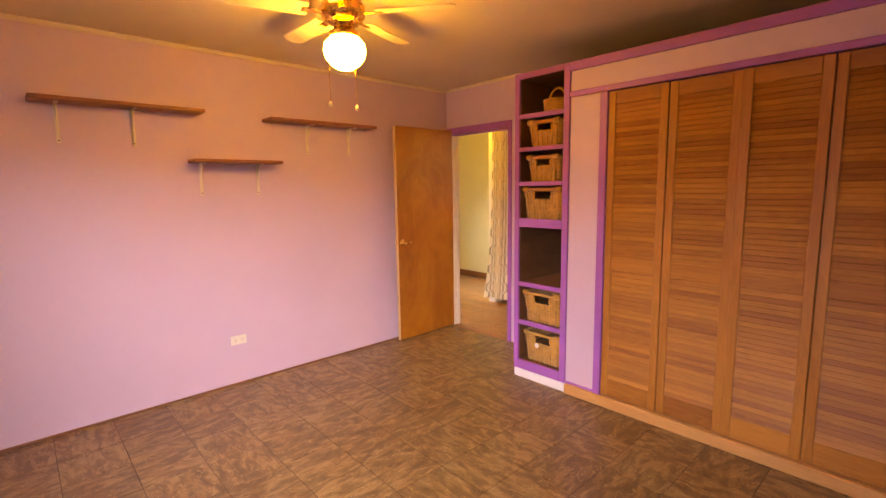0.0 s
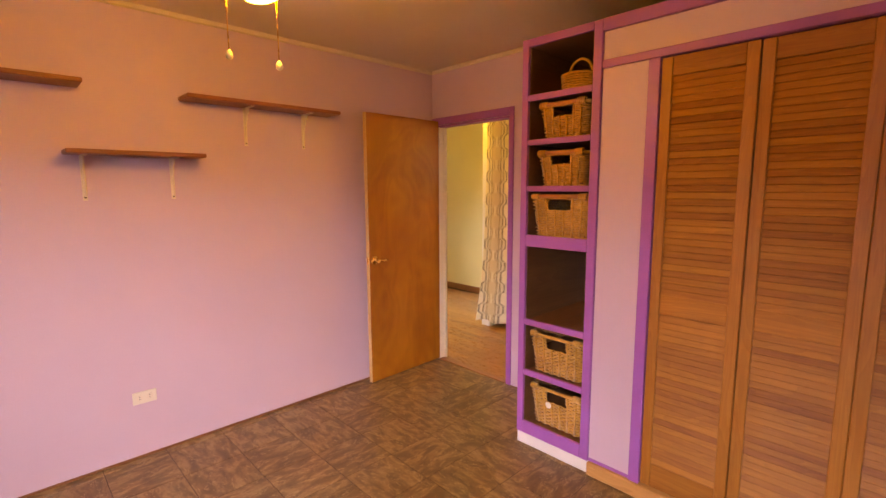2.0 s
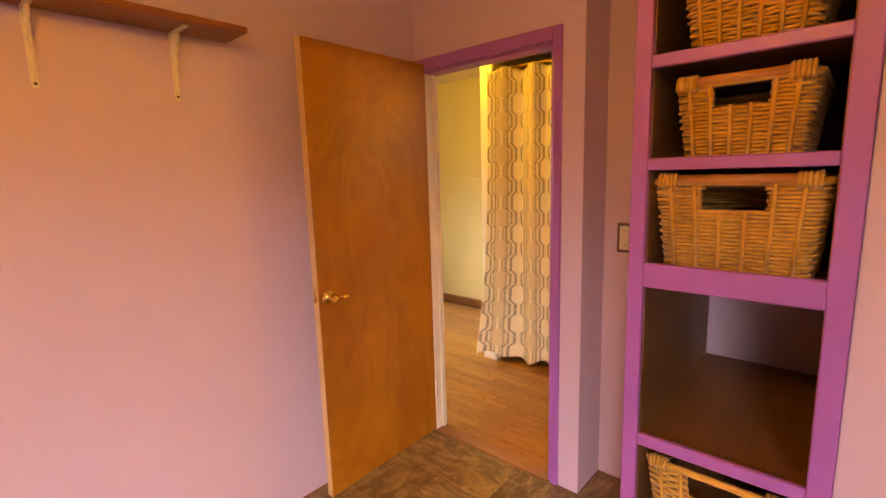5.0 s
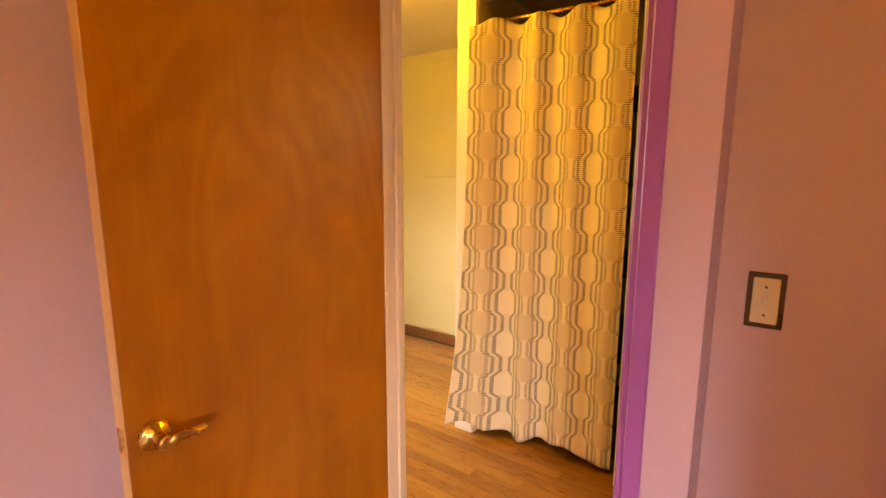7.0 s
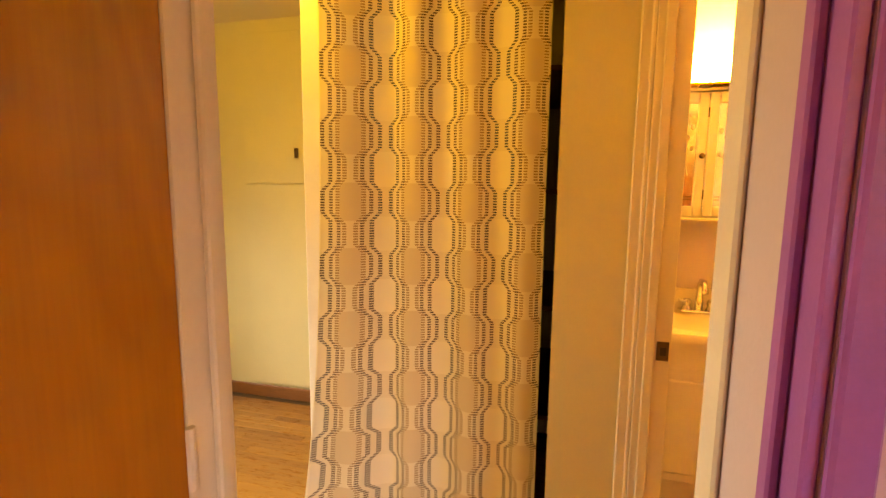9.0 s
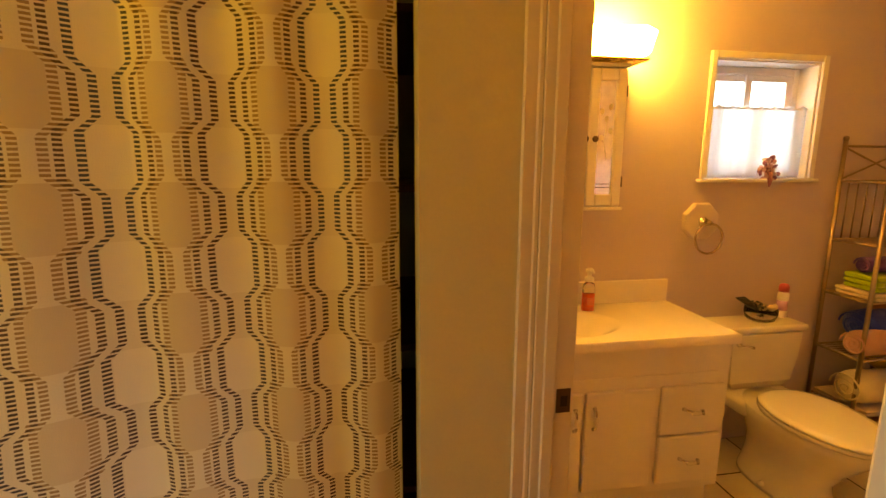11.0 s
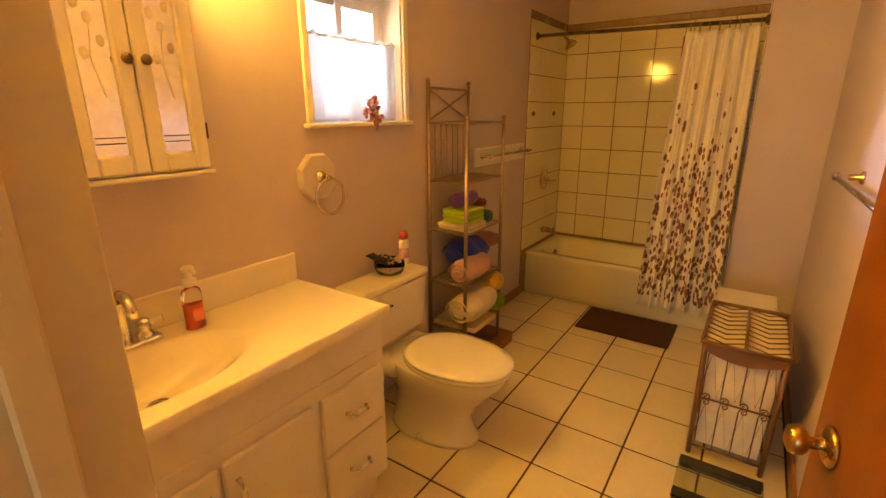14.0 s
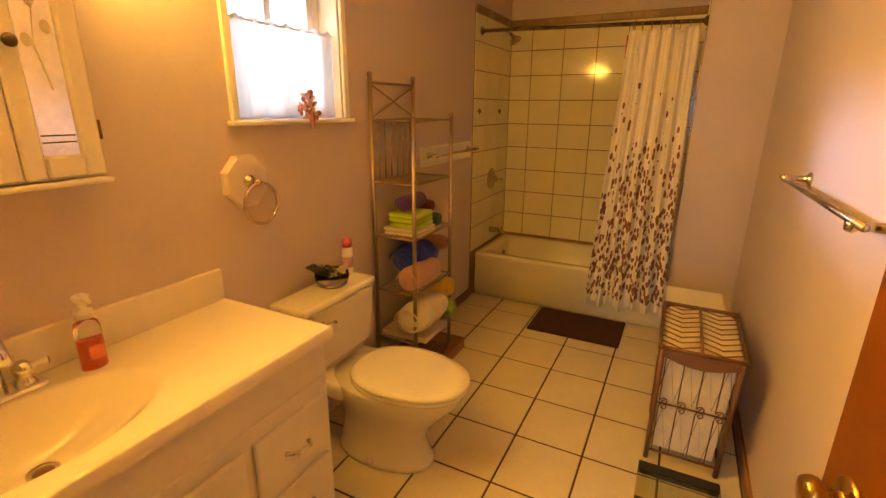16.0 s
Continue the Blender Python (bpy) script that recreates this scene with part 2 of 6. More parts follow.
def ogee_cloth():
    """Cream woven drape: columns of medallions outlined by rows of short dark stitches."""
    m, t, b = shell("medallion_drape_cloth", 0.9, 0.0, 0.2)
    uv = t.nodes.new("ShaderNodeUVMap").outputs[0]
    sep = t.nodes.new("ShaderNodeSeparateXYZ")
    t.links.new(uv, sep.inputs[0])
    u, v = Val(t, sep.outputs[0]), Val(t, sep.outputs[1])
    half, rise, start = 0.1065, 0.2335, 0.083
    de = ((u / (2 * half) + 0.5).fract() - 0.5).abs() * (2 * half)
    do = de * -1.0 + half
    qe = (((v - start) / rise + 0.5).fract() - 0.5).abs()
    qo = (((v - start) / rise).fract() - 0.5).abs()
    we = ((qe * -1.0 + 0.335) / 0.13).clamp() * 0.026 + 0.018
    wo = ((qo * -1.0 + 0.345) / 0.13).clamp() * 0.022 + 0.017
    wander = noisy(t, place(t, (1, 1, 1), True), 60, 2) * 0.0020
    rows = ((v + wander) / 0.0094).fract().less(0.56)
    inner = (de - we).abs().less(0.0066)
    outer = (de - we - 0.0275).abs().less(0.0060)
    pale = (do - wo).abs().less(0.0068)
    far = (do - wo - 0.019).abs().less(0.0040) * de.more(0.058)
    stitch = inner.max(outer).max(pale).max(far) * rows
    fill_e = de.less(we - 0.009) * qe.less(0.27)
    fill_o = do.less(wo - 0.007) * qo.less(0.29)
    weave = noisy(t, place(t, (1, 1, 1), True), 420, 2)
    cloud = noisy(t, place(t, (1, 1, 1), True), 3.0, 3)
    ground = ramp(t, weave * 0.5 + cloud * 0.5, (0.3, (0.72, 0.64, 0.41)), (0.7, (0.82, 0.75, 0.52)))
    with_fill = mix(t, fill_e * 0.85, mix(t, fill_o * 0.85, ground, (0.66, 0.55, 0.33)), (0.84, 0.77, 0.54))
    hue = noisy(t, place(t, (5.0, 0.9, 1), True), 1.0, 1)
    dark = ramp(t, hue, (0.36, (0.025, 0.045, 0.065)), (0.5, (0.030, 0.011, 0.011)), (0.6, (0.050, 0.014, 0.013)))
    second = mix(t, outer, (0.34, 0.22, 0.09), (0.085, 0.045, 0.022))
    line_col = mix(t, inner, second, dark)
    t.links.new(mix(t, stitch * 0.92, with_fill, line_col), b.inputs["Base Color"])
    bump(t, b, weave + stitch * 0.6, 0.3, 0.003)
    b.inputs["Transmission Weight"].default_value = 0.0
    return m


def leaf_cloth():
    """White shower curtain with brown leaves scattered, denser to the hem."""
    m, t, b = shell("leaf_print_cloth", 0.7, 0.0, 0.3)
    uv = t.nodes.new("ShaderNodeUVMap").outputs[0]
    sep = t.nodes.new("ShaderNodeSeparateXYZ")
    t.links.new(uv, sep.inputs[0])
    v = Val(t, sep.outputs[1])

    def layer(scale, seed):
        mp = t.nodes.new("ShaderNodeMapping")
        mp.inputs["Scale"].default_value = (0.78, 0.78, 1.0)
        mp.inputs["Location"].default_value = (seed, seed * 0.37, 0)
        t.links.new(uv, mp.inputs[0])
        vo = t.nodes.new("ShaderNodeTexVoronoi")
        vo.inputs["Scale"].default_value = scale
        t.links.new(mp.outputs[0], vo.inputs["Vector"])
        sp = t.nodes.new("ShaderNodeSeparateColor")
        t.links.new(vo.outputs["Color"], sp.inputs[0])
        d, rnd = Val(t, vo.outputs["Distance"]), Val(t, sp.outputs[0])
        keep = rnd.more((v - 0.22) * 0.66)
        return d.less(0.42) * keep * v.less(1.62) * v.more(0.19)

    leaves = layer(23.0, 0.3).max(layer(27.0, 4.1) * v.less(1.15))
    weave = noisy(t, place(t, (1, 1, 1), True), 300, 2)
    tone = noisy(t, place(t, (1, 1, 1), True), 18, 2)
    brown = ramp(t, tone, (0.35, (0.17, 0.062, 0.050)), (0.65, (0.30, 0.150, 0.110)))
    t.links.new(mix(t, leaves, (0.84, 0.78, 0.68), brown), b.inputs["Base Color"])
    bump(t, b, weave, 0.15, 0.003)
    return m


M_OGEE = ogee_cloth()
M_LEAF = leaf_cloth()

# ---- building helpers ----
ORIGIN = {}


def thing(name, at, label, category, group="", rz=None):
    """An Empty at the base of a thing. With rz its parts are built in its own turned frame, else in world places."""
    ob = new(name)
    ob.empty_display_size = 0.1
    if rz is None:
        ob.location = at
        ORIGIN[ob.name] = Vector(at)
    else:
        ob.matrix_world = pose(*at, 0, 0, rz)
        ORIGIN[ob.name] = Vector((0, 0, 0))
    return tagged(ob, label, category, group)


def finish(bm, name, material, smooth=False):
    me = bpy.data.meshes.new(name)
    bm.normal_update()
    bm.to_mesh(me)
    bm.free()
    if smooth:
        me.shade_smooth()
    me.materials.append(material)
    return me


def part(name, bm, material, parent, label="", smooth=False):
    off = ORIGIN[parent.name]
    bmesh.ops.translate(bm, verts=bm.verts, vec=-off)
    ob = new(name, finish(bm, name, material, smooth))
    ob.parent = parent
    ORIGIN[ob.name] = off
    return tagged(ob, label)


def solid(name, bm, material, label, category="", kind="", group="", smooth=False):
    """A thing that is one mesh."""
    ob = new(name, finish(bm, name, material, smooth))
    ORIGIN[ob.name] = Vector((0, 0, 0))
    return tagged(ob, label, category, group, kind)


def box(bm, x0, x1, y0, y1, z0, z1, r=0.0, m=None, seg=1):
    mat = Matrix.Translation(((x0 + x1) / 2, (y0 + y1) / 2, (z0 + z1) / 2)) @ Matrix.Diagonal((abs(x1 - x0), abs(y1 - y0), abs(z1 - z0), 1))
    vs = bmesh.ops.create_cube(bm, size=1.0, matrix=mat)["verts"]
    if m is not None:
        bmesh.ops.transform(bm, matrix=m, verts=vs)
    if r > 0:
        es = list({e for v in vs for e in v.link_edges})
        bmesh.ops.bevel(bm, geom=es, offset=r, segments=seg, affect="EDGES", profile=0.5)
    return bm


def block(*a, **k):
    return box(bmesh.new(), *a, **k)


def tube(bm, pts, r, seg=8, closed=False):
    """A round bar along a line of points."""
    pts = [Vector(p) for p in pts]
    n = len(pts)
    rings, up = [], None
    for i, p in enumerate(pts):
        a = pts[(i - 1) % n] if closed or i else p
        c = pts[(i + 1) % n] if closed or i < n - 1 else p
        d = (c - a).normalized()
        if up is None:
            up = d.orthogonal().normalized()
        up = (up - d * up.dot(d))
        up = up.normalized() if up.length > 1e-6 else d.orthogonal().normalized()
        side = d.cross(up)
        rad = r[i] if isinstance(r, (list, tuple)) else r
        rings.append([bm.verts.new(p + (up * math.cos(2 * math.pi * j / seg) + side * math.sin(2 * math.pi * j / seg)) * rad) for j in range(seg)])
    for i in range(n if closed else n - 1):
        A, B = rings[i], rings[(i + 1) % n]
        for j in range(seg):
            bm.faces.new((A[j], A[(j + 1) % seg], B[(j + 1) % seg], B[j]))
    if not closed:
        bm.faces.new(rings[0][::-1])
        bm.faces.new(rings[-1])
    return bm


def bar(pts, r, seg=8, closed=False):
    return tube(bmesh.new(), pts, r, seg, closed)


def lathe(bm, profile, at=(0, 0, 0), seg=24, axis="z", sx=1.0, sy=1.0, phase=0.0):
    """A turned shape: profile of (radius, height) along an axis through at."""
    at = Vector(at)
    rings = []
    for rad, h in profile:
        ring = []
        for j in range(seg):
            a = 2 * math.pi * j / seg + phase
            c, s = rad * math.cos(a) * sx, rad * math.sin(a) * sy
            v = {"z": (c, s, h), "x": (h, c, s), "y": (s, h, c)}[axis]
            ring.append(bm.verts.new(at + Vector(v)))
        rings.append(ring)
    for A, B in zip(rings, rings[1:]):
        for j in range(seg):
            bm.faces.new((A[j], A[(j + 1) % seg], B[(j + 1) % seg], B[j]))
    if profile[0][0] > 1e-5:
        bm.faces.new(rings[0][::-1])
    if profile[-1][0] > 1e-5:
        bm.faces.new(rings[-1])
    return bm


def turned(profile, at, **k):
    return lathe(bmesh.new(), profile, at, **k)


def wall(name, x0, x1, y0, y1, z0, z1, material, label, holes=(), along="x"):
    """A wall with thickness; holes (a0, a1, z0, z1) go right through it."""
    bm = bmesh.new()
    a0, a1 = (x0, x1) if along == "x" else (y0, y1)
    A = sorted({a0, a1, *[h[0] for h in holes], *[h[1] for h in holes]})
    Z = sorted({z0, z1, *[h[2] for h in holes], *[h[3] for h in holes]})
    A, Z = [a for a in A if a0 <= a <= a1], [z for z in Z if z0 <= z <= z1]
    cell = {}
    for i in range(len(A) - 1):
        for j in range(len(Z) - 1):
            ca, cz = (A[i] + A[i + 1]) / 2, (Z[j] + Z[j + 1]) / 2
            if not any(h[0] < ca < h[1] and h[2] < cz < h[3] for h in holes):
                cell[i, j] = True
    verts = {}

    def vert(a, d, z):
        key = (a, d, z)
        if key not in verts:
            verts[key] = bm.verts.new((a, d, z) if along == "x" else (d, a, z))
        return verts[key]

    d0, d1 = (y0, y1) if along == "x" else (x0, x1)
    for i, j in cell:
        p, q, s, e = A[i], A[i + 1], Z[j], Z[j + 1]
        bm.faces.new([vert(p, d0, s), vert(q, d0, s), vert(q, d0, e), vert(p, d0, e)])
        bm.faces.new([vert(p, d1, s), vert(p, d1, e), vert(q, d1, e), vert(q, d1, s)])
        for di, dj, c in ((-1, 0, ((p, s), (p, e))), (1, 0, ((q, s), (q, e))), (0, -1, ((p, s), (q, s))), (0, 1, ((p, e), (q, e)))):
            if (i + di, j + dj) not in cell:
                (a, z), (b, w) = c
                bm.faces.new([vert(a, d0, z), vert(b, d0, w), vert(b, d1, w), vert(a, d1, z)])
    bmesh.ops.recalc_face_normals(bm, faces=bm.faces)
    return solid(name, bm, material, label, kind="structure")


def slab(name, x0, x1, y0, y1, z0, z1, material, label):
    return solid(name, block(x0, x1, y0, y1, z0, z1), material, label, kind="structure")


def cloth(name, width, rows, cols, shape, material, parent, thick=0.0016):
    """A hanging sheet: shape(s, h) gives the place for s along the width and h from hem (0) to top (1); the sheet's own map is in metres."""
    bm = bmesh.new()
    layer = bm.loops.layers.uv.new("UVMap")
    grid = [[bm.verts.new(shape(i / cols, j / rows)) for i in range(cols + 1)] for j in range(rows + 1)]
    for j in range(rows):
        for i in range(cols):
            f = bm.faces.new((grid[j][i], grid[j][i + 1], grid[j + 1][i + 1], grid[j + 1][i]))
            for lp, (a, b) in zip(f.loops, ((i, j), (i + 1, j), (i + 1, j + 1), (i, j + 1))):
                lp[layer].uv = (a / cols * width[0] + width[1], shape(a / cols, b / rows)[2])
    ob = part(name, bm, material, parent, smooth=True)
    mod = ob.modifiers.new("thickness", "SOLIDIFY")
    mod.thickness = thick
    return ob


def loft(rings, cap=True):
    bm = bmesh.new()
    R = [[bm.verts.new(p) for p in r] for r in rings]
    n = len(R[0])
    for A, B in zip(R, R[1:]):
        for j in range(n):
            bm.faces.new((A[j], A[(j + 1) % n], B[(j + 1) % n], B[j]))
    if cap:
        bm.faces.new(R[0][::-1])
        bm.faces.new(R[-1])
    bmesh.ops.recalc_face_normals(bm, faces=bm.faces)
    return bm


# ---- bedroom: structure ----
CEIL = 2.44
X_W, Y_S, Y_N = -1.0, -0.5, 3.93       # bedroom west, south and north faces
X_B, X_R, X_H = 3.31, 3.54, 3.40       # door wall, set-back wall, hall face
slab("ground", -14, 18, -14, 20, -0.40, -0.30, M_SUBFLOOR, "dark ground under and around the house")
floor_bed = slab("floor_bedroom", X_W - 0.12, X_H - 0.001, Y_S - 0.12, Y_N + 0.12, -0.10, -0.003, M_SUBFLOOR, "brown vinyl tile floor with faint joints")
slab("ceiling_bedroom", X_W - 0.12, X_R, Y_S - 0.12, 2.974, CEIL, CEIL + 0.08, M_CEIL, "cream painted bedroom ceiling")
slab("ceiling_bedroom_north", X_W - 0.12, X_H, 2.974, Y_N + 0.12, CEIL, CEIL + 0.08, M_CEIL, "cream painted bedroom ceiling")
slab("floor_recess", X_H - 0.001, X_R, Y_S - 0.12, 2.9742, -0.10, -0.003, M_SUBFLOOR, "brown floor of the wall recess")
wall("wall_north", X_W - 0.12, X_B, Y_N, Y_N + 0.12, 0, CEIL, M_LILAC, "lilac painted bedroom wall")
wall("wall_south", X_W - 0.12, X_R, Y_S - 0.12, Y_S, 0, CEIL, M_LILAC, "lilac painted bedroom wall")
wall("wall_west", X_W - 0.12, X_W, Y_S, Y_N, 0, CEIL, M_LILAC, "lilac painted bedroom wall with a window", [(0.15, 1.65, 0.88, 2.02)], "y")
DY0, DY1, DZ = 3.11, 3.86, 2.0          # bedroom doorway
wall("wall_door", X_B, X_H, 2.974, Y_N + 0.12, 0, CEIL, M_LILAC, "lilac painted wall round the bedroom doorway", [(DY0, DY1, 0, DZ)], "y")
wall("wall_east", X_R, 3.604, Y_S - 0.12, 2.974, 0, CEIL, M_LILAC, "lilac painted set-back wall beside the doorway")
wall("wall_recess_end", X_H + 0.001, 3.604, 2.9745, 3.0115, 0, CEIL, M_LILAC, "lilac painted end of the wall recess")
# thin crown moulding
crown = bmesh.new()
box(crown, X_W, X_B, Y_N - 0.018, Y_N, CEIL - 0.03, CEIL, 0.006)
box(crown, X_B - 0.018, X_B, 2.974, Y_N - 0.02, CEIL - 0.03, CEIL, 0.006)
solid("trim_crown", crown, M_CEIL, "thin cream crown moulding under the ceiling", kind="structure")
shoe = bmesh.new()
box(shoe, X_W, X_B - 0.001, Y_N - 0.007, Y_N - 0.0005, 0.0, 0.014, 0.002)
solid("trim_floor_edge", shoe, M_BASEWOOD, "thin brown edging along the floor", kind="structure")
# window behind the walk, bedroom
win0 = thing("window_bedroom", (X_W - 0.06, 0.90, 0.88), "white framed bedroom window with clear panes", "window")
tagged(win0, kind="structure")
fr = bmesh.new()
for y0, y1, z0, z1 in ((0.15, 0.20, 0.88, 2.02), (1.60, 1.65, 0.88, 2.02), (0.20, 1.60, 0.88, 0.93), (0.20, 1.60, 1.97, 2.02), (0.88, 0.92, 0.93, 1.97)):
    box(fr, X_W - 0.10, X_W - 0.06, y0, y1, z0, z1, 0.004)
part("window_frame", fr, M_WHITE, win0)
for y0, y1 in ((0.20, 0.88), (0.92, 1.60)):
    pn = part("pane", block(X_W - 0.085, X_W - 0.08, y0, y1, 0.93, 1.97), M_GLASS, win0)
    pn.visible_shadow = False
# doorway casing and jambs
casing = bmesh.new()
box(casing, X_B - 0.014, X_B, DY0 - 0.040, DY0, 0, DZ + 0.058, 0.004)
box(casing, X_B - 0.014, X_B, DY0, Y_N - 0.004, DZ, DZ + 0.058, 0.004)
box(casing, X_B + 0.002, X_H - 0.002, DY0, DY0 + 0.016, 0, DZ - 0.002, 0.003)
box(casing, X_B + 0.04, X_B + 0.065, DY0 + 0.016, DY0 + 0.028, 0, DZ - 0.016, 0.003)
box(casing, X_B + 0.002, X_H - 0.002, DY0 + 0.016, DY1, DZ - 0.014, DZ - 0.001, 0.003)
solid("trim_door_casing", casing, M_PURPLE, "purple painted door casing and jamb", kind="structure")
jamb_l = bmesh.new()
box(jamb_l, X_B - 0.006, X_H - 0.002, DY1 - 0.016, DY1 - 0.001, 0, DZ - 0.015, 0.003)
box(jamb_l, X_B + 0.04, X_B + 0.065, DY1 - 0.028, DY1 - 0.016, 0, DZ - 0.015, 0.003)
solid("trim_door_jamb", jamb_l, M_CREAM, "cream painted hinge jamb of the doorway", kind="structure")
solid("trim_threshold", block(X_B - 0.012, X_B + 0.05, DY0 + 0.017, DY1 - 0.017, -0.002, 0.008, 0.003), M_BASEWOOD, "narrow wooden threshold strip", kind="structure")

# ---- bedroom: door ----


bed_door = thing("door_bedroom", (3.30, 3.86, 0), "plain birch veneer door standing wide open", "door", rz=-178.2)
tagged(bed_door, kind="structure")
part("door_leaf", block(0.0, 0.735, -0.018, 0.018, 0.012, 2.03, 0.002), M_DOOR, bed_door)
part("edge_strip", block(0.735, 0.7365, -0.0175, 0.0175, 0.012, 2.03), M_DOOREDGE, bed_door, "pale lipped door edge")
hd = bmesh.new()
lathe(hd, [(0.03, 0.018), (0.03, 0.024), (0.024, 0.030), (0.011, 0.034), (0.011, 0.063), (0.016, 0.068), (0.012, 0.074), (0, 0.075)], (0.688, 0, 0.957), 18, "y")
tube(hd, [(0.688, 0.065, 0.957), (0.663, 0.068, 0.959), (0.633, 0.068, 0.953), (0.605, 0.065, 0.955)], [0.010, 0.011, 0.009, 0.006], 10)
part("door_handle", hd, M_BRASS, bed_door, "brass lever handle on a round rose", smooth=True)
kb = bmesh.new()
lathe(kb, [(0.03, -0.018), (0.03, -0.024), (0.012, -0.03), (0.011, -0.04), (0.024, -0.05), (0.024, -0.06), (0, -0.062)], (0.688, 0, 0.957), 18, "y")
part("knob", kb, M_IVORY, bed_door, "pale knob on the wall side", smooth=True)
part("latch_plate", block(0.7365, 0.738, -0.011, 0.011, 0.93, 0.985), M_BRASS, bed_door)
for hz in (0.22, 1.0, 1.80):
    part("hinge", turned([(0.007, hz), (0.007, hz + 0.09)], (-0.004, 0.02, 0), seg=10), M_CREAM, bed_door)

# ---- bedroom: closet and basket tower ----
XF = 2.73                                # closet front
T0, T1 = 2.155, 2.525                    # clear width of the tower
slab("wall_closet_side", XF + 0.06, X_R - 0.002, 2.535, 2.56, 0.0, 2.22, M_LILAC, "lilac painted closet side")
tower = thing("basket_tower", (XF, 2.34, 0), "tall purple-framed cubby tower with brown board inside", "shelf unit")
for y0, y1 in ((T0 - 0.045, T0), (T1, T1 + 0.040)):
    part("frame_post", block(XF - 0.02, XF, y0, y1, 0.07, 2.262, 0.003), M_PURPLE, tower)
part("frame_head", block(XF - 0.02, XF, T0, T1, 2.222, 2.262, 0.003), M_PURPLE, tower)
part("frame_foot", block(XF - 0.02, XF, T0, T1, 0.07, 0.142, 0.003), M_PURPLE, tower)
part("plinth", block(XF - 0.012, XF + 0.03, T0 - 0.045, T1 + 0.04, 0, 0.069, 0.003), M_WHITE, tower, "white painted plinth")
part("side_board", block(XF, X_R - 0.004, T0 - 0.018, T0 + 0.002, 0.07, 2.26), M_CUBBY, tower)
part("side_board", block(XF, X_R - 0.004, T1 - 0.002, T1 + 0.009, 0.07, 2.26), M_CUBBY, tower)
part("back_board", block(3.478, 3.49, T0 + 0.002, T1 - 0.002, 0.09, 2.22), M_CUBBY, tower)
part("back_patch", block(3.473, 3.477, T0 + 0.003, T1 - 0.003, 0.735, 1.175), M_LILAC, tower, "lilac painted back of the open cubby")
part("top_board", block(XF, X_R - 0.004, T0 + 0.002, T1 - 0.002, 2.222, 2.24), M_CUBBY, tower)
SHELF_Z = ((0.133, 0.03), (0.440, 0.034), (0.737, 0.034), (1.200, 0.064), (1.484, 0.03), (1.729, 0.03), (1.961, 0.032))
for z, h in SHELF_Z:
    sh = part("shelf_board", block(XF, 3.472, T0 + 0.002, T1 - 0.002, z - 0.01, z + 0.008), M_CUBBY, tower)
    if z > 0.2:
        part("shelf_lip", block(XF - 0.019, XF - 0.001, T0, T1, z - h / 2, z + h / 2, 0.003), M_PURPLE, sh)

closet = thing("closet_front", (XF, 1.2, 0), "lilac closet front with purple trim boards", "closet")
part("panel", block(XF - 0.004, XF + 0.05, 1.893, T0 - 0.046, 0.075, 2.045), M_LILAC, closet)
part("panel", block(XF - 0.004, XF + 0.05, 0.32, T0 - 0.046, 2.078, 2.205), M_LILAC, closet)
part("trim_board", block(XF - 0.02, XF + 0.05, 1.842, 1.892, 0.072, 2.04, 0.003), M_PURPLE, closet)
part("trim_board", block(XF - 0.02, XF + 0.05, 0.32, T0 - 0.047, 2.041, 2.077, 0.003), M_PURPLE, closet)
part("trim_board", block(XF - 0.022, XF + 0.05, 0.32, T0 - 0.046, 2.206, 2.262, 0.003), M_PURPLE, closet)
part("trim_board", block(XF - 0.02, XF + 0.05, 0.34, 0.394, 0.072, 2.04, 0.003), M_PURPLE, closet)
part("trim_strip", block(XF - 0.010, XF - 0.0045, 1.893, T0 - 0.047, 0.072, 0.088, 0.001), M_PURPLE, closet)
part("floor_track", block(XF - 0.03, XF + 0.06, 0.32, T0 - 0.046, 0.0, 0.071, 0.006), M_TRACK, closet, "pine floor track")
part("top_board", block(XF + 0.051, X_R - 0.004, 0.32, T0 - 0.02, 2.23, 2.255), M_CUBBY, closet)
part("back_board", block(X_R - 0.03, X_R - 0.004, 0.32, T0 - 0.02, 0.0, 2.229), M_CUBBY, closet)
part("panel", block(XF - 0.004, XF + 0.05, Y_S, 0.339, 0.0, 2.262), M_LILAC, closet)

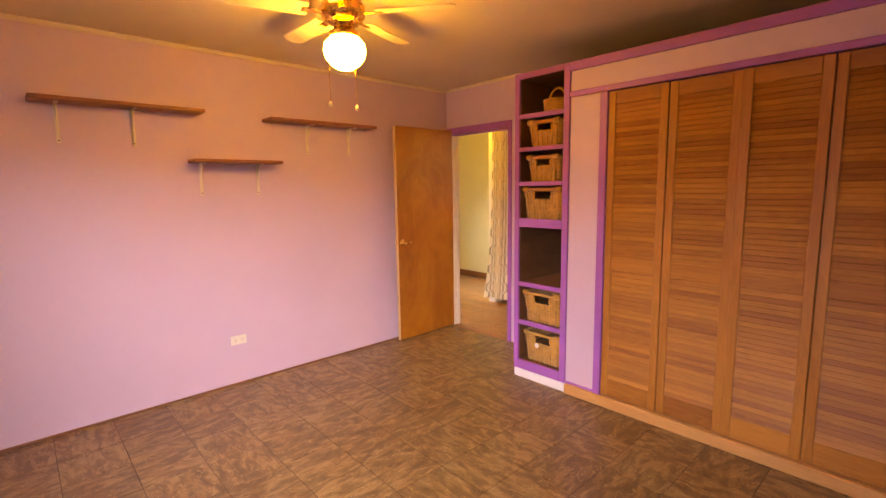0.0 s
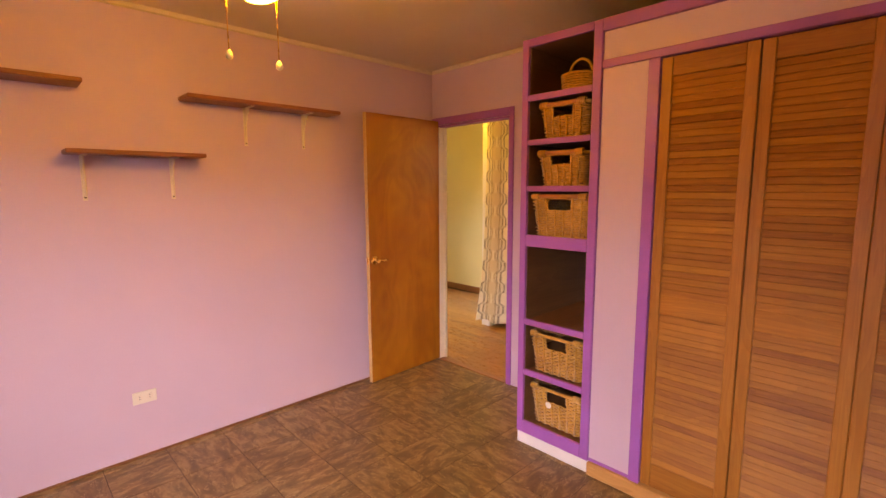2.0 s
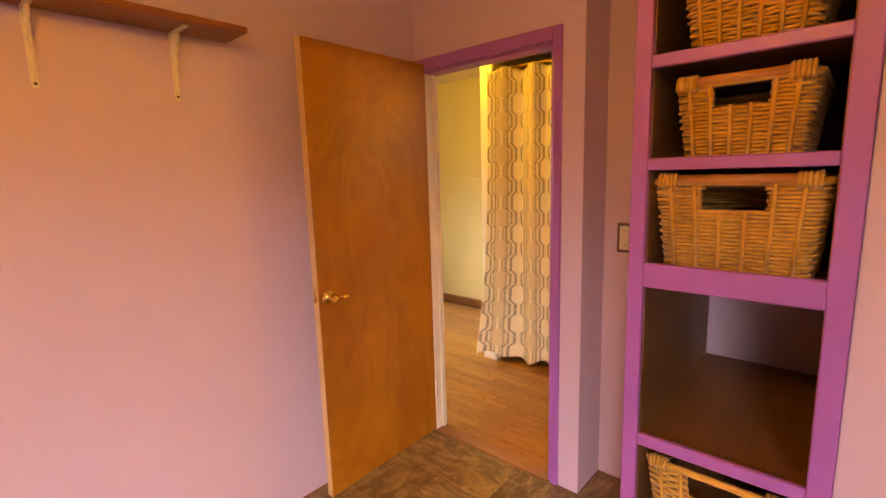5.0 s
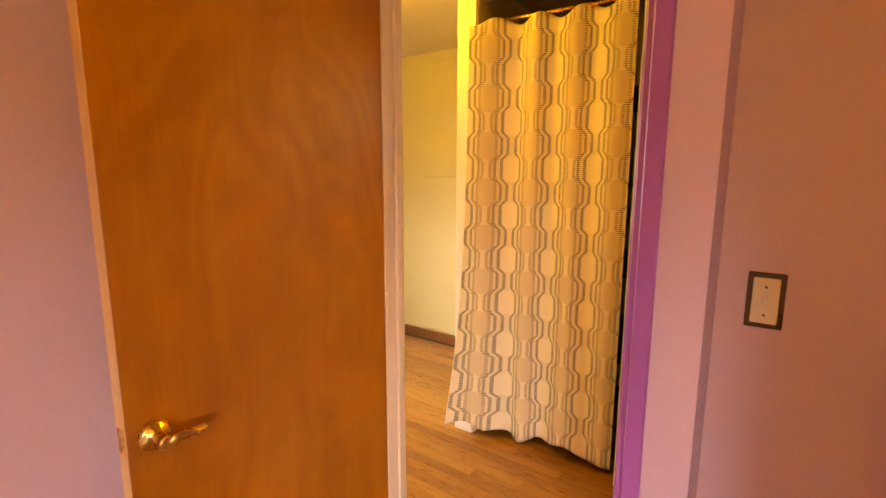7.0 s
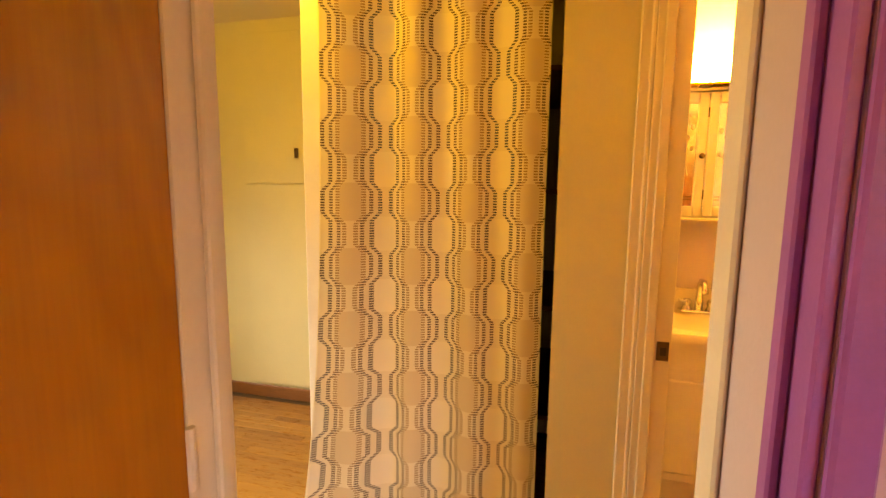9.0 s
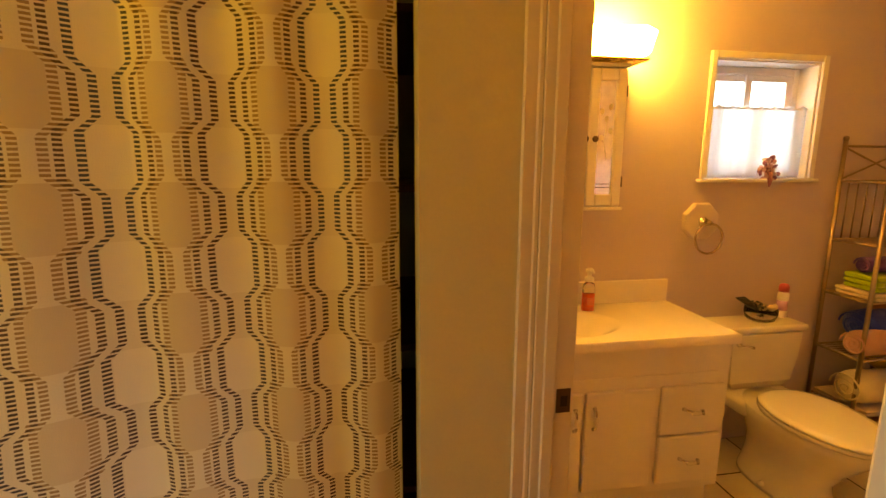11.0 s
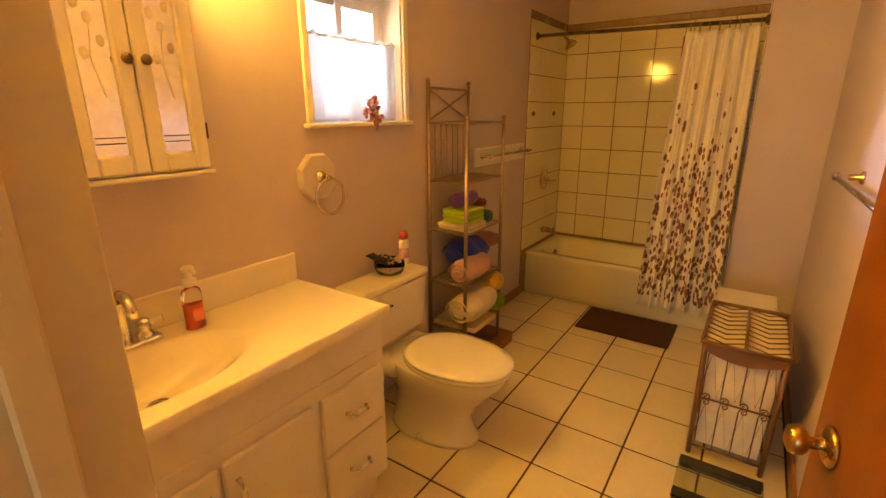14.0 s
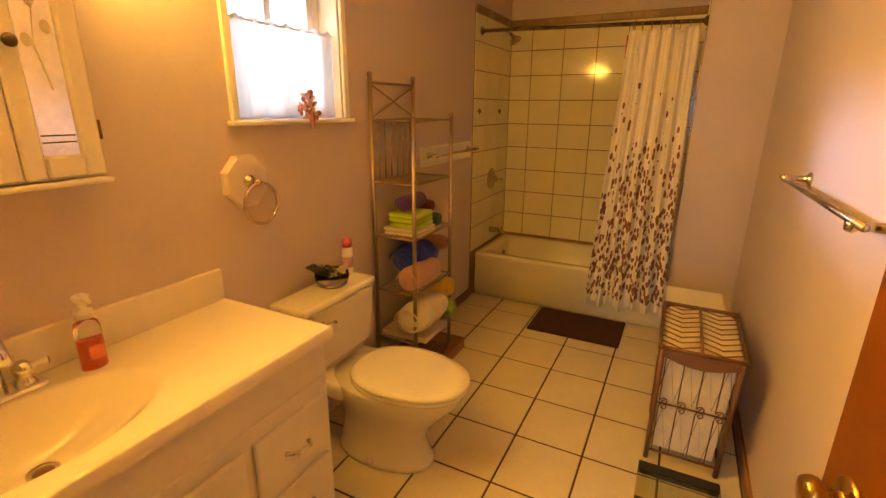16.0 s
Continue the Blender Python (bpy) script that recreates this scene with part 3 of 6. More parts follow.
LOUV = 0.3605
slat_mesh = finish(box(bmesh.new(), -0.003, 0.003, -LOUV / 2 + 0.044, LOUV / 2 - 0.044, -0.0195, 0.0195, 0.0015, pose(0, 0, 0, 0, 21, 0)), "slat", M_LOUVER)
for n in range(4):
    yc = 1.840 - LOUV / 2 - n * LOUV
    d = thing("louver_door", (XF + 0.005, yc, 0.075), "honey pine louvred bifold closet door, closed", "closet door", "bifold closet doors")
    xs = XF - 0.008 + (0.010 if n % 2 else 0.0)
    for y0, y1 in ((yc - LOUV / 2 + 0.0008, yc - LOUV / 2 + 0.046), (yc + LOUV / 2 - 0.046, yc + LOUV / 2 - 0.0008)):
        part("stile", block(xs, xs + 0.028, y0, y1, 0.078, 2.036, 0.003), M_STILE, d)
    for z0, z1 in ((0.078, 0.20), (0.920, 1.012), (1.955, 2.036)):
        part("rail", block(xs + 0.002, xs + 0.026, yc - LOUV / 2 + 0.046, yc + LOUV / 2 - 0.046, z0, z1, 0.003), M_LOUVER, d)
    for z0, count in ((0.215, 25), (1.027, 33)):
        for k in range(count):
            s = new("slat", slat_mesh)
            s.parent = d
            s.location = Vector((xs + 0.014, yc, z0 + k * 0.0287)) - ORIGIN[d.name]

# ---- baskets ----


def ring_path(hx, hy, z, wob, phase, n=14):
    """A rounded rectangle of points, pushed in and out like a woven strand."""
    pts = []
    corner = 0.03
    per = []
    for sx, sy, a0 in ((1, 1, 0), (-1, 1, 90), (-1, -1, 180), (1, -1, 270)):
        for k in range(3):
            a = radians(a0 + k * 45)
            per.append((sx * (hx - corner) + corner * math.cos(a), sy * (hy - corner) + corner * math.sin(a)))
    out = []
    for i in range(len(per)):
        a, b = Vector(per[i]), Vector(per[(i + 1) % len(per)])
        steps = max(1, int((b - a).length / 0.012))
        out += [a.lerp(b, j / steps) for j in range(steps)]
    for i, p in enumerate(out):
        k = 1 + wob * math.sin(math.pi * (i / 2.0 + phase)) / max(p.length, 0.01)
        pts.append((p.x * k, p.y * k, z))
    return pts


def wicker_basket(at, w, d, h, rail=True, tag=False, group="wicker baskets in the tower"):
    """A tapered woven box basket with a hand-hole in the front and a wooden top rail."""
    x, y, z = at
    b = thing("wicker_basket", (x, y, z), "woven honey wicker basket with a front hand-hole", "basket", group, rz=0)
    body = bmesh.new()
    rows = int(h / 0.0098)
    for k in range(rows):
        f = k / rows
        hx, hy = (d / 2) * (0.90 + 0.10 * f), (w / 2) * (0.86 + 0.14 * f)
        pts = ring_path(hx, hy, 0.008 + k * (h - 0.02) / rows, 0.0056, k)
        if 0.70 < f < 0.97:       # strands stop at the hand-hole
            cut = [i for i, p in enumerate(pts) if p[0] < -hx * 0.8 and abs(p[1]) < w * 0.165]
            if cut:
                i0, i1 = min(cut), max(cut)
                tube(body, pts[i1 + 1:] + pts[:i0], 0.0050, 5)
                continue
        tube(body, pts, 0.0050, 5, True)
    tagged(part("woven_body", body, M_WICKER, b, smooth=True), kind="stuff")
    for j in range(6):        # upright stakes of the front
        ty = (j - 2.5) * 0.155
        top = 0.68 if abs(ty) < 0.165 else 0.95
        foot = (-d / 2 * 0.90 - 0.007, ty * w * 0.88, 0.006)
        head = (-d / 2 * (0.90 + 0.10 * top) - 0.007, ty * w * (0.86 + 0.14 * top), h * top)
        part("stake", bar([foot, head], 0.0052, 6), M_WICKER, b, smooth=True)
    # dark solid block added inside so gaps between the strands read as shade
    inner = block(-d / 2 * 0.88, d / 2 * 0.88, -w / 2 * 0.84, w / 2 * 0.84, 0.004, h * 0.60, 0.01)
    part("lining", inner, M_CUBBY, b, "dark block that stands in for the shade inside the basket")
    part("rim", bar(ring_path(d / 2 + 0.002, w / 2 + 0.002, h - 0.006, 0.001, 0), 0.010, 7, True), M_WICKER, b, smooth=True)
    if rail:
        part("top_rail", bar([(-d / 2 - 0.004, -w * 0.46, h), (-d / 2 - 0.004, w * 0.46, h)], 0.012, 8), M_WICKERDARK, b, "varnished wooden top rail", smooth=True)
    for s in (-1, 1):
        wrap = bmesh.new()
        for k in range(5):
            tube(wrap, [(-d / 2 - 0.004 + 0.015 * math.cos(a), s * (w * 0.40 + (k - 2) * 0.009), h - 0.002 + 0.016 * math.sin(a)) for a in [i * math.pi / 4 for i in range(8)]], 0.005, 5, True)
        part("corner_wrap", wrap, M_WICKER, b, smooth=True)
    if tag:
        part("paper_tag", turned([(0.018, 0), (0.018, -0.002), (0, -0.002)], (-d / 2 - 0.008, w * 0.12, h * 0.6), axis="x", seg=14), M_WHITE, b, "small white paper tag")
    return b


YC = (T0 + T1) / 2
wicker_basket((XF + 0.20, YC - 0.01, 0.1425), 0.335, 0.36, 0.225, False, True)
wicker_basket((XF + 0.20, YC, 0.449), 0.335, 0.36, 0.225, False)
wicker_basket((XF + 0.20, YC, 1.493), 0.275, 0.36, 0.178)
wicker_basket((XF + 0.20, YC - 0.005, 1.738), 0.275, 0.36, 0.180)
wicker_basket((XF + 0.20, YC + 0.002, 1.209), 0.352, 0.36, 0.235)
hb = thing("handled_basket", (XF + 0.16, YC - 0.02, 1.970), "small round woven basket with a hoop handle", "basket", rz=0)
rb = bmesh.new()
for k in range(9):
    rr = 0.085 + 0.012 * k / 9
    tube(rb, [((rr + 0.002 * (1 if (i + k) % 2 else -1)) * math.cos(i * math.pi / 20), (rr + 0.002 * (1 if (i + k) % 2 else -1)) * math.sin(i * math.pi / 20), 0.006 + k * 0.012) for i in range(40)], 0.0062, 5, True)
tagged(part("woven_body", rb, M_WICKER, hb, smooth=True), kind="stuff")
part("base", turned([(0.082, 0.0), (0.085, 0.02), (0, 0.02)], (0, 0, 0), seg=24), M_WICKERDARK, hb)
part("handle", bar([(0, 0.085 * math.cos(a) * 0.8, 0.10 + 0.085 * math.sin(a)) for a in [i * math.pi / 14 for i in range(15)]], 0.008, 8), M_WICKER, hb, smooth=True)

# ---- bedroom: wall shelves, outlet, switch, ceiling fan ----


def wall_shelf(x0, x1, z, brackets, label):
    s = thing("wall_shelf", ((x0 + x1) / 2, Y_N, z), label, "shelf", "shelves on the lilac wall")
    bm = block(x0, x1, Y_N - 0.175, Y_N - 0.001, z - 0.011, z + 0.011, 0.004)
    part("board", bm, M_SHELF, s)
    for bx in brackets:
        k = bmesh.new()
        box(k, bx - 0.010, bx + 0.010, Y_N - 0.006, Y_N - 0.0005, z - 0.235, z - 0.012, 0.002)
        box(k, bx - 0.010, bx + 0.010, Y_N - 0.135, Y_N - 0.0065, z - 0.017, z - 0.0115, 0.002)
        for i in range(6):     # curved web between the two legs
            a0, a1 = i / 6, (i + 1) / 6
            box(k, bx - 0.003, bx + 0.003, Y_N - 0.006 - 0.11 * (1 - a0) ** 3 * 0.5 - 0.008, Y_N - 0.006, z - 0.017 - 0.2 * a1, z - 0.017 - 0.2 * a0)
        br = part("bracket", k, M_CREAM, s, "cream pressed-steel bracket")
        part("screw", turned([(0.005, 0), (0.004, -0.003), (0, -0.003)], (bx, Y_N - 0.006, z - 0.22), axis="y", seg=10), M_BRONZE, br)
    return s


wall_shelf(0.066, 0.955, 1.995, (0.19, 0.565), "long dark-stained board shelf on cream brackets")
wall_shelf(1.395, 2.325, 1.987, (1.755, 2.135), "long dark-stained board shelf on cream brackets")
wall_shelf(0.865, 1.47, 1.672, (0.94, 1.335), "short dark-stained board shelf on cream brackets")

outlet = thing("wall_outlet", (1.11, Y_N, 0.345), "ivory duplex wall outlet set sideways", "outlet")
part("plate", block(1.11 - 0.058, 1.11 + 0.058, Y_N - 0.006, Y_N - 0.0005, 0.31, 0.38, 0.003), M_IVORY, outlet)
for ox in (1.086, 1.134):
    so = part("socket", turned([(0.016, 0), (0.016, -0.003), (0, -0.003)], (ox, Y_N - 0.006, 0.345), axis="y", seg=16), M_CREAM, outlet)
    for dz in (-0.006, 0.006):
        part("slot", block(ox - 0.004, ox + 0.004, Y_N - 0.0098, Y_N - 0.0091, 0.345 + dz - 0.001, 0.345 + dz + 0.001), M_DARK, so)

switch = thing("light_switch", (X_R, 2.875, 1.17), "ivory toggle light switch with a bronze surround", "switch")
part("surround", block(X_R - 0.006, X_R - 0.0005, 2.839, 2.913, 1.106, 1.237, 0.002), M_BRONZE, switch)
part("plate", block(X_R - 0.010, X_R - 0.0062, 2.850, 2.902, 1.118, 1.225, 0.002), M_IVORY, switch)
part("toggle", block(X_R - 0.022, X_R - 0.0105, 2.871, 2.881, 1.160, 1.182, 0.002, pose(0, 0, 0)), M_WHITE, switch)
for sz in (1.138, 1.204):
    part("screw", turned([(0.003, 0), (0.003, -0.001), (0, -0.001)], (X_R - 0.0101, 2.876, sz), axis="x", seg=8), M_BRONZE, switch)

FX, FY = 1.235, 2.45
fan = thing("ceiling_fan", (FX, FY, CEIL), "brass ceiling fan with pale blades and a lit white globe", "ceiling fan")
part("canopy", turned([(0.075, CEIL - 0.001), (0.075, CEIL - 0.02), (0.05, CEIL - 0.05), (0.03, CEIL - 0.06)], (FX, FY, 0), seg=28), M_BRASS, fan, smooth=True)
part("motor_housing", turned([(0.03, 2.385), (0.085, 2.375), (0.105, 2.35), (0.105, 2.30), (0.085, 2.275), (0.05, 2.265), (0.05, 2.235), (0.075, 2.225), (0.075, 2.205), (0.05, 2.20)], (FX, FY, 0), seg=32), M_BRASS, fan, smooth=True)
globe = turned([(0.045, 2.212), (0.070, 2.205), (0.098, 2.175), (0.104, 2.14), (0.094, 2.105), (0.070, 2.075), (0.038, 2.056), (0.0, 2.050)], (FX, FY, 0), seg=28)
part("globe", globe, M_LAMP, fan, "lit opal glass globe", smooth=True)
for k in range(5):
    a = radians(20 + 72 * k)
    rot = Matrix.Translation((FX, FY, 2.315)) @ Matrix.Rotation(a, 4, "Z") @ Matrix.Rotation(radians(11), 4, "X")
    bl = bmesh.new()
    box(bl, 0.17, 0.50, -0.055, 0.055, -0.003, 0.003, 0.002)
    lathe(bl, [(0.055, -0.003), (0.055, 0.003)], (0.50, 0, 0), 18)
    bmesh.ops.transform(bl, matrix=rot, verts=bl.verts)
    blade = part("blade", bl, M_CREAM, fan, "pale painted fan blade")
    ir = box(bmesh.new(), 0.09, 0.20, -0.018, 0.018, -0.009, -0.004, 0.001)
    bmesh.ops.transform(ir, matrix=rot, verts=ir.verts)
    part("blade_iron", ir, M_BRASS, blade)
for cx, cy in ((1.300, 2.462), (1.140, 2.443)):
    dx, dy = (cx - FX) * 0.85, (cy - FY) * 0.85
    ch = part("pull_chain", bar([(FX + dx, FY + dy, 2.22), (cx, cy, 2.12), (cx, cy, 1.89)], 0.0016, 6), M_BRASS, fan)
    part("pull_knob", turned([(0.0, 1.862), (0.009, 1.868), (0.011, 1.877), (0.007, 1.888), (0.002, 1.893)], (cx, cy, 0), seg=14), M_IVORY, ch, smooth=True)

# ---- hall ----
X_S = 4.36                               # hall side of the linen closet and bathroom wall
BY0, BY1 = 3.012, 3.112                    # bathroom door wall
BX0, BX1, BZ = 3.624, 4.359, 2.02         # bathroom doorway
floor_hall = slab("floor_hall", X_H, 5.57, BY0 + 0.0015, 6.62, -0.10, -0.003, M_SUBFLOOR, "warm oak strip floor in the hall")
slab("ceiling_hall", X_H + 0.001, 5.57, BY0 + 0.06, 6.62, CEIL, CEIL + 0.08, M_CEIL, "cream hall ceiling")
wall("wall_hall_west", X_B, X_H, Y_N + 0.12, 6.62, 0, CEIL, M_HALL, "cream hall wall", (), "y")
wall("wall_bath_door", X_H, 5.57, BY0, BY1, 0, CEIL, M_BATHWALL, "wall with the bathroom doorway", [(BX0, BX1, 0, BZ)], "x")
wall("wall_linen", X_S, X_S + 0.10, BY1, 4.28, 0, CEIL, M_HALL, "cream wall with a curtained closet opening", [(3.378, 4.16, 0, 2.33)], "y")
wall("wall_linen_return", X_S + 0.10, 5.45, 4.20, 4.28, 0, CEIL, M_HALL, "cream return wall of the linen closet")
wall("wall_hall_east", 5.45, 5.57, BY1, 6.5, 0, CEIL, M_HALL, "cream wall at the end of the hall", (), "y")
wall("wall_hall_north", X_H, 5.57, 6.5, 6.62, 0, CEIL, M_HALL, "cream hall wall with a window", [(3.75, 4.95, 0.9, 2.0)], "x")
linen_post = bmesh.new()
box(linen_post, X_S - 0.014, X_S, 4.165, 4.278, 0, 2.40, 0.004)
solid("trim_linen_casing", linen_post, M_WHITE, "white painted casing beside the curtain", kind="structure")
hb_base = bmesh.new()
box(hb_base, 5.435, 5.449, 4.281, 6.5, 0.0, 0.085, 0.004)
solid("baseboard_hall", hb_base, M_BASEWOOD, "brown wooden baseboard in the hall", kind="structure")
win_h = thing("window_hall", (4.35, 6.56, 0.9), "white framed hall window with clear panes", "window")
tagged(win_h, kind="structure")
fh = bmesh.new()
for x0, x1, z0, z1 in ((3.75, 3.80, 0.9, 2.0), (4.90, 4.95, 0.9, 2.0), (3.80, 4.90, 0.9, 0.95), (3.80, 4.90, 1.95, 2.0), (4.33, 4.37, 0.95, 1.95)):
    box(fh, x0, x1, 6.55, 6.59, z0, z1, 0.004)
part("window_frame", fh, M_WHITE, win_h)
for x0, x1 in ((3.80, 4.33), (4.37, 4.90)):
    pn = part("pane", block(x0, x1, 6.568, 6.573, 0.95, 1.95), M_GLASS, win_h)
    pn.visible_shadow = False
hatch = thing("wall_cupboard", (5.45, 4.95, 0), "cream flush cupboard doors in the hall wall", "cupboard")
part("door", block(5.438, 5.4495, 4.55, 5.35, 0.10, 1.435, 0.003), M_HALL, hatch)
up = part("door", block(5.438, 5.4495, 4.55, 5.35, 1.443, 2.36, 0.003), M_HALL, hatch)
part("latch", block(5.424, 5.4378, 4.96, 4.985, 1.60, 1.66, 0.003), M_BRONZE, up)

drape = thing("drape_curtain", (4.44, 3.82, 0.04), "cream drape with columns of stitched medallions", "curtain")


def drape_shape(s, h):
    y = 4.185 * (1 - s) + 3.416 * s
    side = max(0.0, 1 - s / 0.30)
    y += 0.10 * side * (1 - h) ** 3
    fold = 0.020 * math.sin(2 * math.pi * (y - 3.73) / 0.207) + 0.010 * math.sin(2 * math.pi * (y * 2.7 + 0.3 * h)) + 0.006 * math.sin(31 * s + 4 * h)
    hem = 0.045 + 0.020 * math.sin(11 * s + 0.7) + 0.010 * math.sin(29 * s)
    z = hem + h * (2.195 - 0.018 * math.sin(2 * math.pi * (y - 3.7) / 0.207) - hem)
    return (4.425 - 0.160 * side * (1 - h * 0.25) + fold * (0.65 + 0.35 * (1 - h)) * (1 - 0.5 * side), y, z)


cloth("cloth", (-0.790, 0.417), 90, 140, drape_shape, M_OGEE, drape)
rod_d = thing("curtain_rod", (4.42, 3.82, 2.2), "thin brass tension rod over the closet opening", "curtain rod")
part("rod", bar([(4.43, 3.387, 2.20), (4.43, 4.158, 2.215)], 0.008, 10), M_BRASS, rod_d, smooth=True)
for k in range(9):
    yk = 3.43 + k * 0.08
    part("ring", bar([(4.43 + 0.014 * math.cos(a), yk, 2.196 + 0.014 * math.sin(a)) for a in [i * math.pi / 6 for i in range(12)]], 0.0016, 5, True), M_BRASS, rod_d)
linen_shelf = thing("linen_shelves", (5.0, 3.7, 0), "plain shelves inside the linen closet", "shelf")
for z in (0.5, 0.95, 1.4, 1.85):
    part("board", block(4.62, 5.449, 3.087, 4.198, z, z + 0.02, 0.002), M_CUBBY, linen_shelf)
# bathroom doorway trim
bt = bmesh.new()
box(bt, BX1 - 0.018, BX1 - 0.0005, BY0 + 0.001, BY1 + 0.002, 0, BZ - 0.016, 0.002)
box(bt, BX1 - 0.026, BX1 - 0.018, BY0 + 0.050, BY0 + 0.080, 0, BZ - 0.016, 0.003)
box(bt, BX0 + 0.001, BX0 + 0.012, BY0 + 0.001, BY1 - 0.001, 0, BZ - 0.016, 0.003)
box(bt, BX0 + 0.002, BX1 - 0.002, BY0 + 0.001, BY1 - 0.001, BZ - 0.015, BZ - 0.001, 0.003)
box(bt, BX1 - 0.014, X_S - 0.0008, BY1 + 0.0005, BY1 + 0.016, 0, BZ + 0.05, 0.004)
box(bt, X_S - 0.011, X_S - 0.0004, BY1 + 0.010, BY1 + 0.046, 0, BZ + 0.049, 0.004)
box(bt, BX0 - 0.070, BX0 + 0.010, BY1, BY1 + 0.012, 0, BZ + 0.05, 0.005)
box(bt, BX0 + 0.011, BX1 - 0.015, BY1, BY1 + 0.012, BZ - 0.012, BZ + 0.05, 0.005)
solid("trim_bath_door", bt, M_CREAM, "cream painted bathroom door frame", kind="structure")
strike = thing("strike_plate", (BX1 - 0.02, 3.035, 0.92), "dark bronze strike plate in the door frame", "strike plate")
part("plate", block(BX1 - 0.0205, BX1 - 0.0182, 3.020, 3.056, 0.888, 0.950, 0.001), M_BRONZE, strike)
part("hole", block(BX1 - 0.0212, BX1 - 0.0206, 3.028, 3.046, 0.905, 0.932), M_DARK, strike)

# ---- bathroom: structure ----
XE, XW = 5.42, 3.615
YT, YB = -0.25, -0.93                    # tub front and back wall
floor_bath = slab("floor_bathroom", XW - 0.02, XE + 0.18, YB - 0.12, BY0 + 0.001, -0.10, -0.004, M_GROUT, "cream ceramic floor tiles with dark grout")
slab("ceiling_bathroom", XW - 0.24, XE + 0.18, YB - 0.12, BY0 + 0.06, CEIL, CEIL + 0.08, M_CEIL, "cream bathroom ceiling")
WY0, WY1, WZ0, WZ1 = 1.290, 1.862, 1.414, 1.968
wall("wall_bath_east", XE, XE + 0.15, YB - 0.12, BY0, 0, CEIL, M_BATHWALL, "mauve-grey bathroom wall with a small window", [(WY0, WY1, WZ0, WZ1)], "y")
wall("wall_bath_south", XW, XE, YB - 0.12, YB, 0, CEIL, M_BATHWALL, "mauve-grey wall above the tub tiles")
wall("wall_bath_west", 3.6045, XW + 0.001, YB, BY0, 0, CEIL, M_BATHWALL, "mauve-grey bathroom wall", (), "y")
wall("wall_tub_end", XW + 0.001, 4.0, YB, YT - 0.03, 0, CEIL, M_BATHWALL, "mauve-grey end wall beside the tub")
bb = bmesh.new()
box(bb, XE - 0.012, XE, -0.17, 1.30, 0, 0.075, 0.003)
box(bb, XW + 0.001, XW + 0.013, -0.27, 2.1, 0, 0.075, 0.003)
solid("baseboard_bathroom", bb, M_BASEWOOD, "brown bathroom baseboard", kind="structure")

# window
wb = thing("window_bathroom", (XE, 1.57, WZ0), "small white sliding window in a deep reveal", "window")
tagged(wb, kind="structure")
cs = bmesh.new()
box(cs, XE - 0.016, XE - 0.0005, WY0 - 0.034, WY0, WZ0, WZ1 + 0.034, 0.004)
box(cs, XE - 0.016, XE - 0.0005, WY1, WY1 + 0.034, WZ0, WZ1 + 0.034, 0.004)
box(cs, XE - 0.016, XE - 0.0005, WY0, WY1, WZ1, WZ1 + 0.034, 0.004)
part("window_casing", cs, M_WHITE, wb)
part("window_sill", block(XE - 0.035, XE + 0.10, WY0 - 0.045, WY1 + 0.045, WZ0 - 0.018, WZ0 - 0.0005, 0.004), M_WHITE, wb)
rv = bmesh.new()
box(rv, XE, XE + 0.148, WY0, WY0 + 0.008, WZ0, WZ1 - 0.009)
box(rv, XE, XE + 0.148, WY1 - 0.008, WY1, WZ0, WZ1 - 0.009)
box(rv, XE, XE + 0.148, WY0, WY1, WZ1 - 0.008, WZ1 - 0.0005)
part("reveal", rv, M_WHITE, wb)
fw = bmesh.new()
for y0, y1, z0, z1 in ((WY0 + 0.009, WY0 + 0.04, WZ0 + 0.001, WZ1 - 0.01), (WY1 - 0.04, WY1 - 0.009, WZ0 + 0.001, WZ1 - 0.01), (WY0 + 0.04, WY1 - 0.04, WZ0 + 0.001, WZ0 + 0.035), (WY0 + 0.04, WY1 - 0.04, WZ1 - 0.045, WZ1 - 0.01)):
    box(fw, XE + 0.10, XE + 0.14, y0, y1, z0, z1, 0.003)
part("window_frame", fw, M_WHITE, wb)
for y0, y1, dx in ((WY0 + 0.041, 1.60, 0.0), (1.555, WY1 - 0.041, 0.018)):
    sa = bmesh.new()
    for a0, a1, z0, z1 in ((y0, y0 + 0.035, WZ0 + 0.036, WZ1 - 0.046), (y1 - 0.035, y1, WZ0 + 0.036, WZ1 - 0.046), (y0 + 0.035, y1 - 0.035, WZ0 + 0.036, WZ0 + 0.066), (y0 + 0.035, y1 - 0.035, WZ1 - 0.076, WZ1 - 0.046)):
        box(sa, XE + 0.103 + dx, XE + 0.118 + dx, a0, a1, z0, z1, 0.002)
    sash = part("sash", sa, M_WHITE, wb)
    pn = part("pane", block(XE + 0.109 + dx, XE + 0.112 + dx, y0 + 0.035, y1 - 0.035, WZ0 + 0.066, WZ1 - 0.076), M_GLASS, sash)
    pn.visible_shadow = False

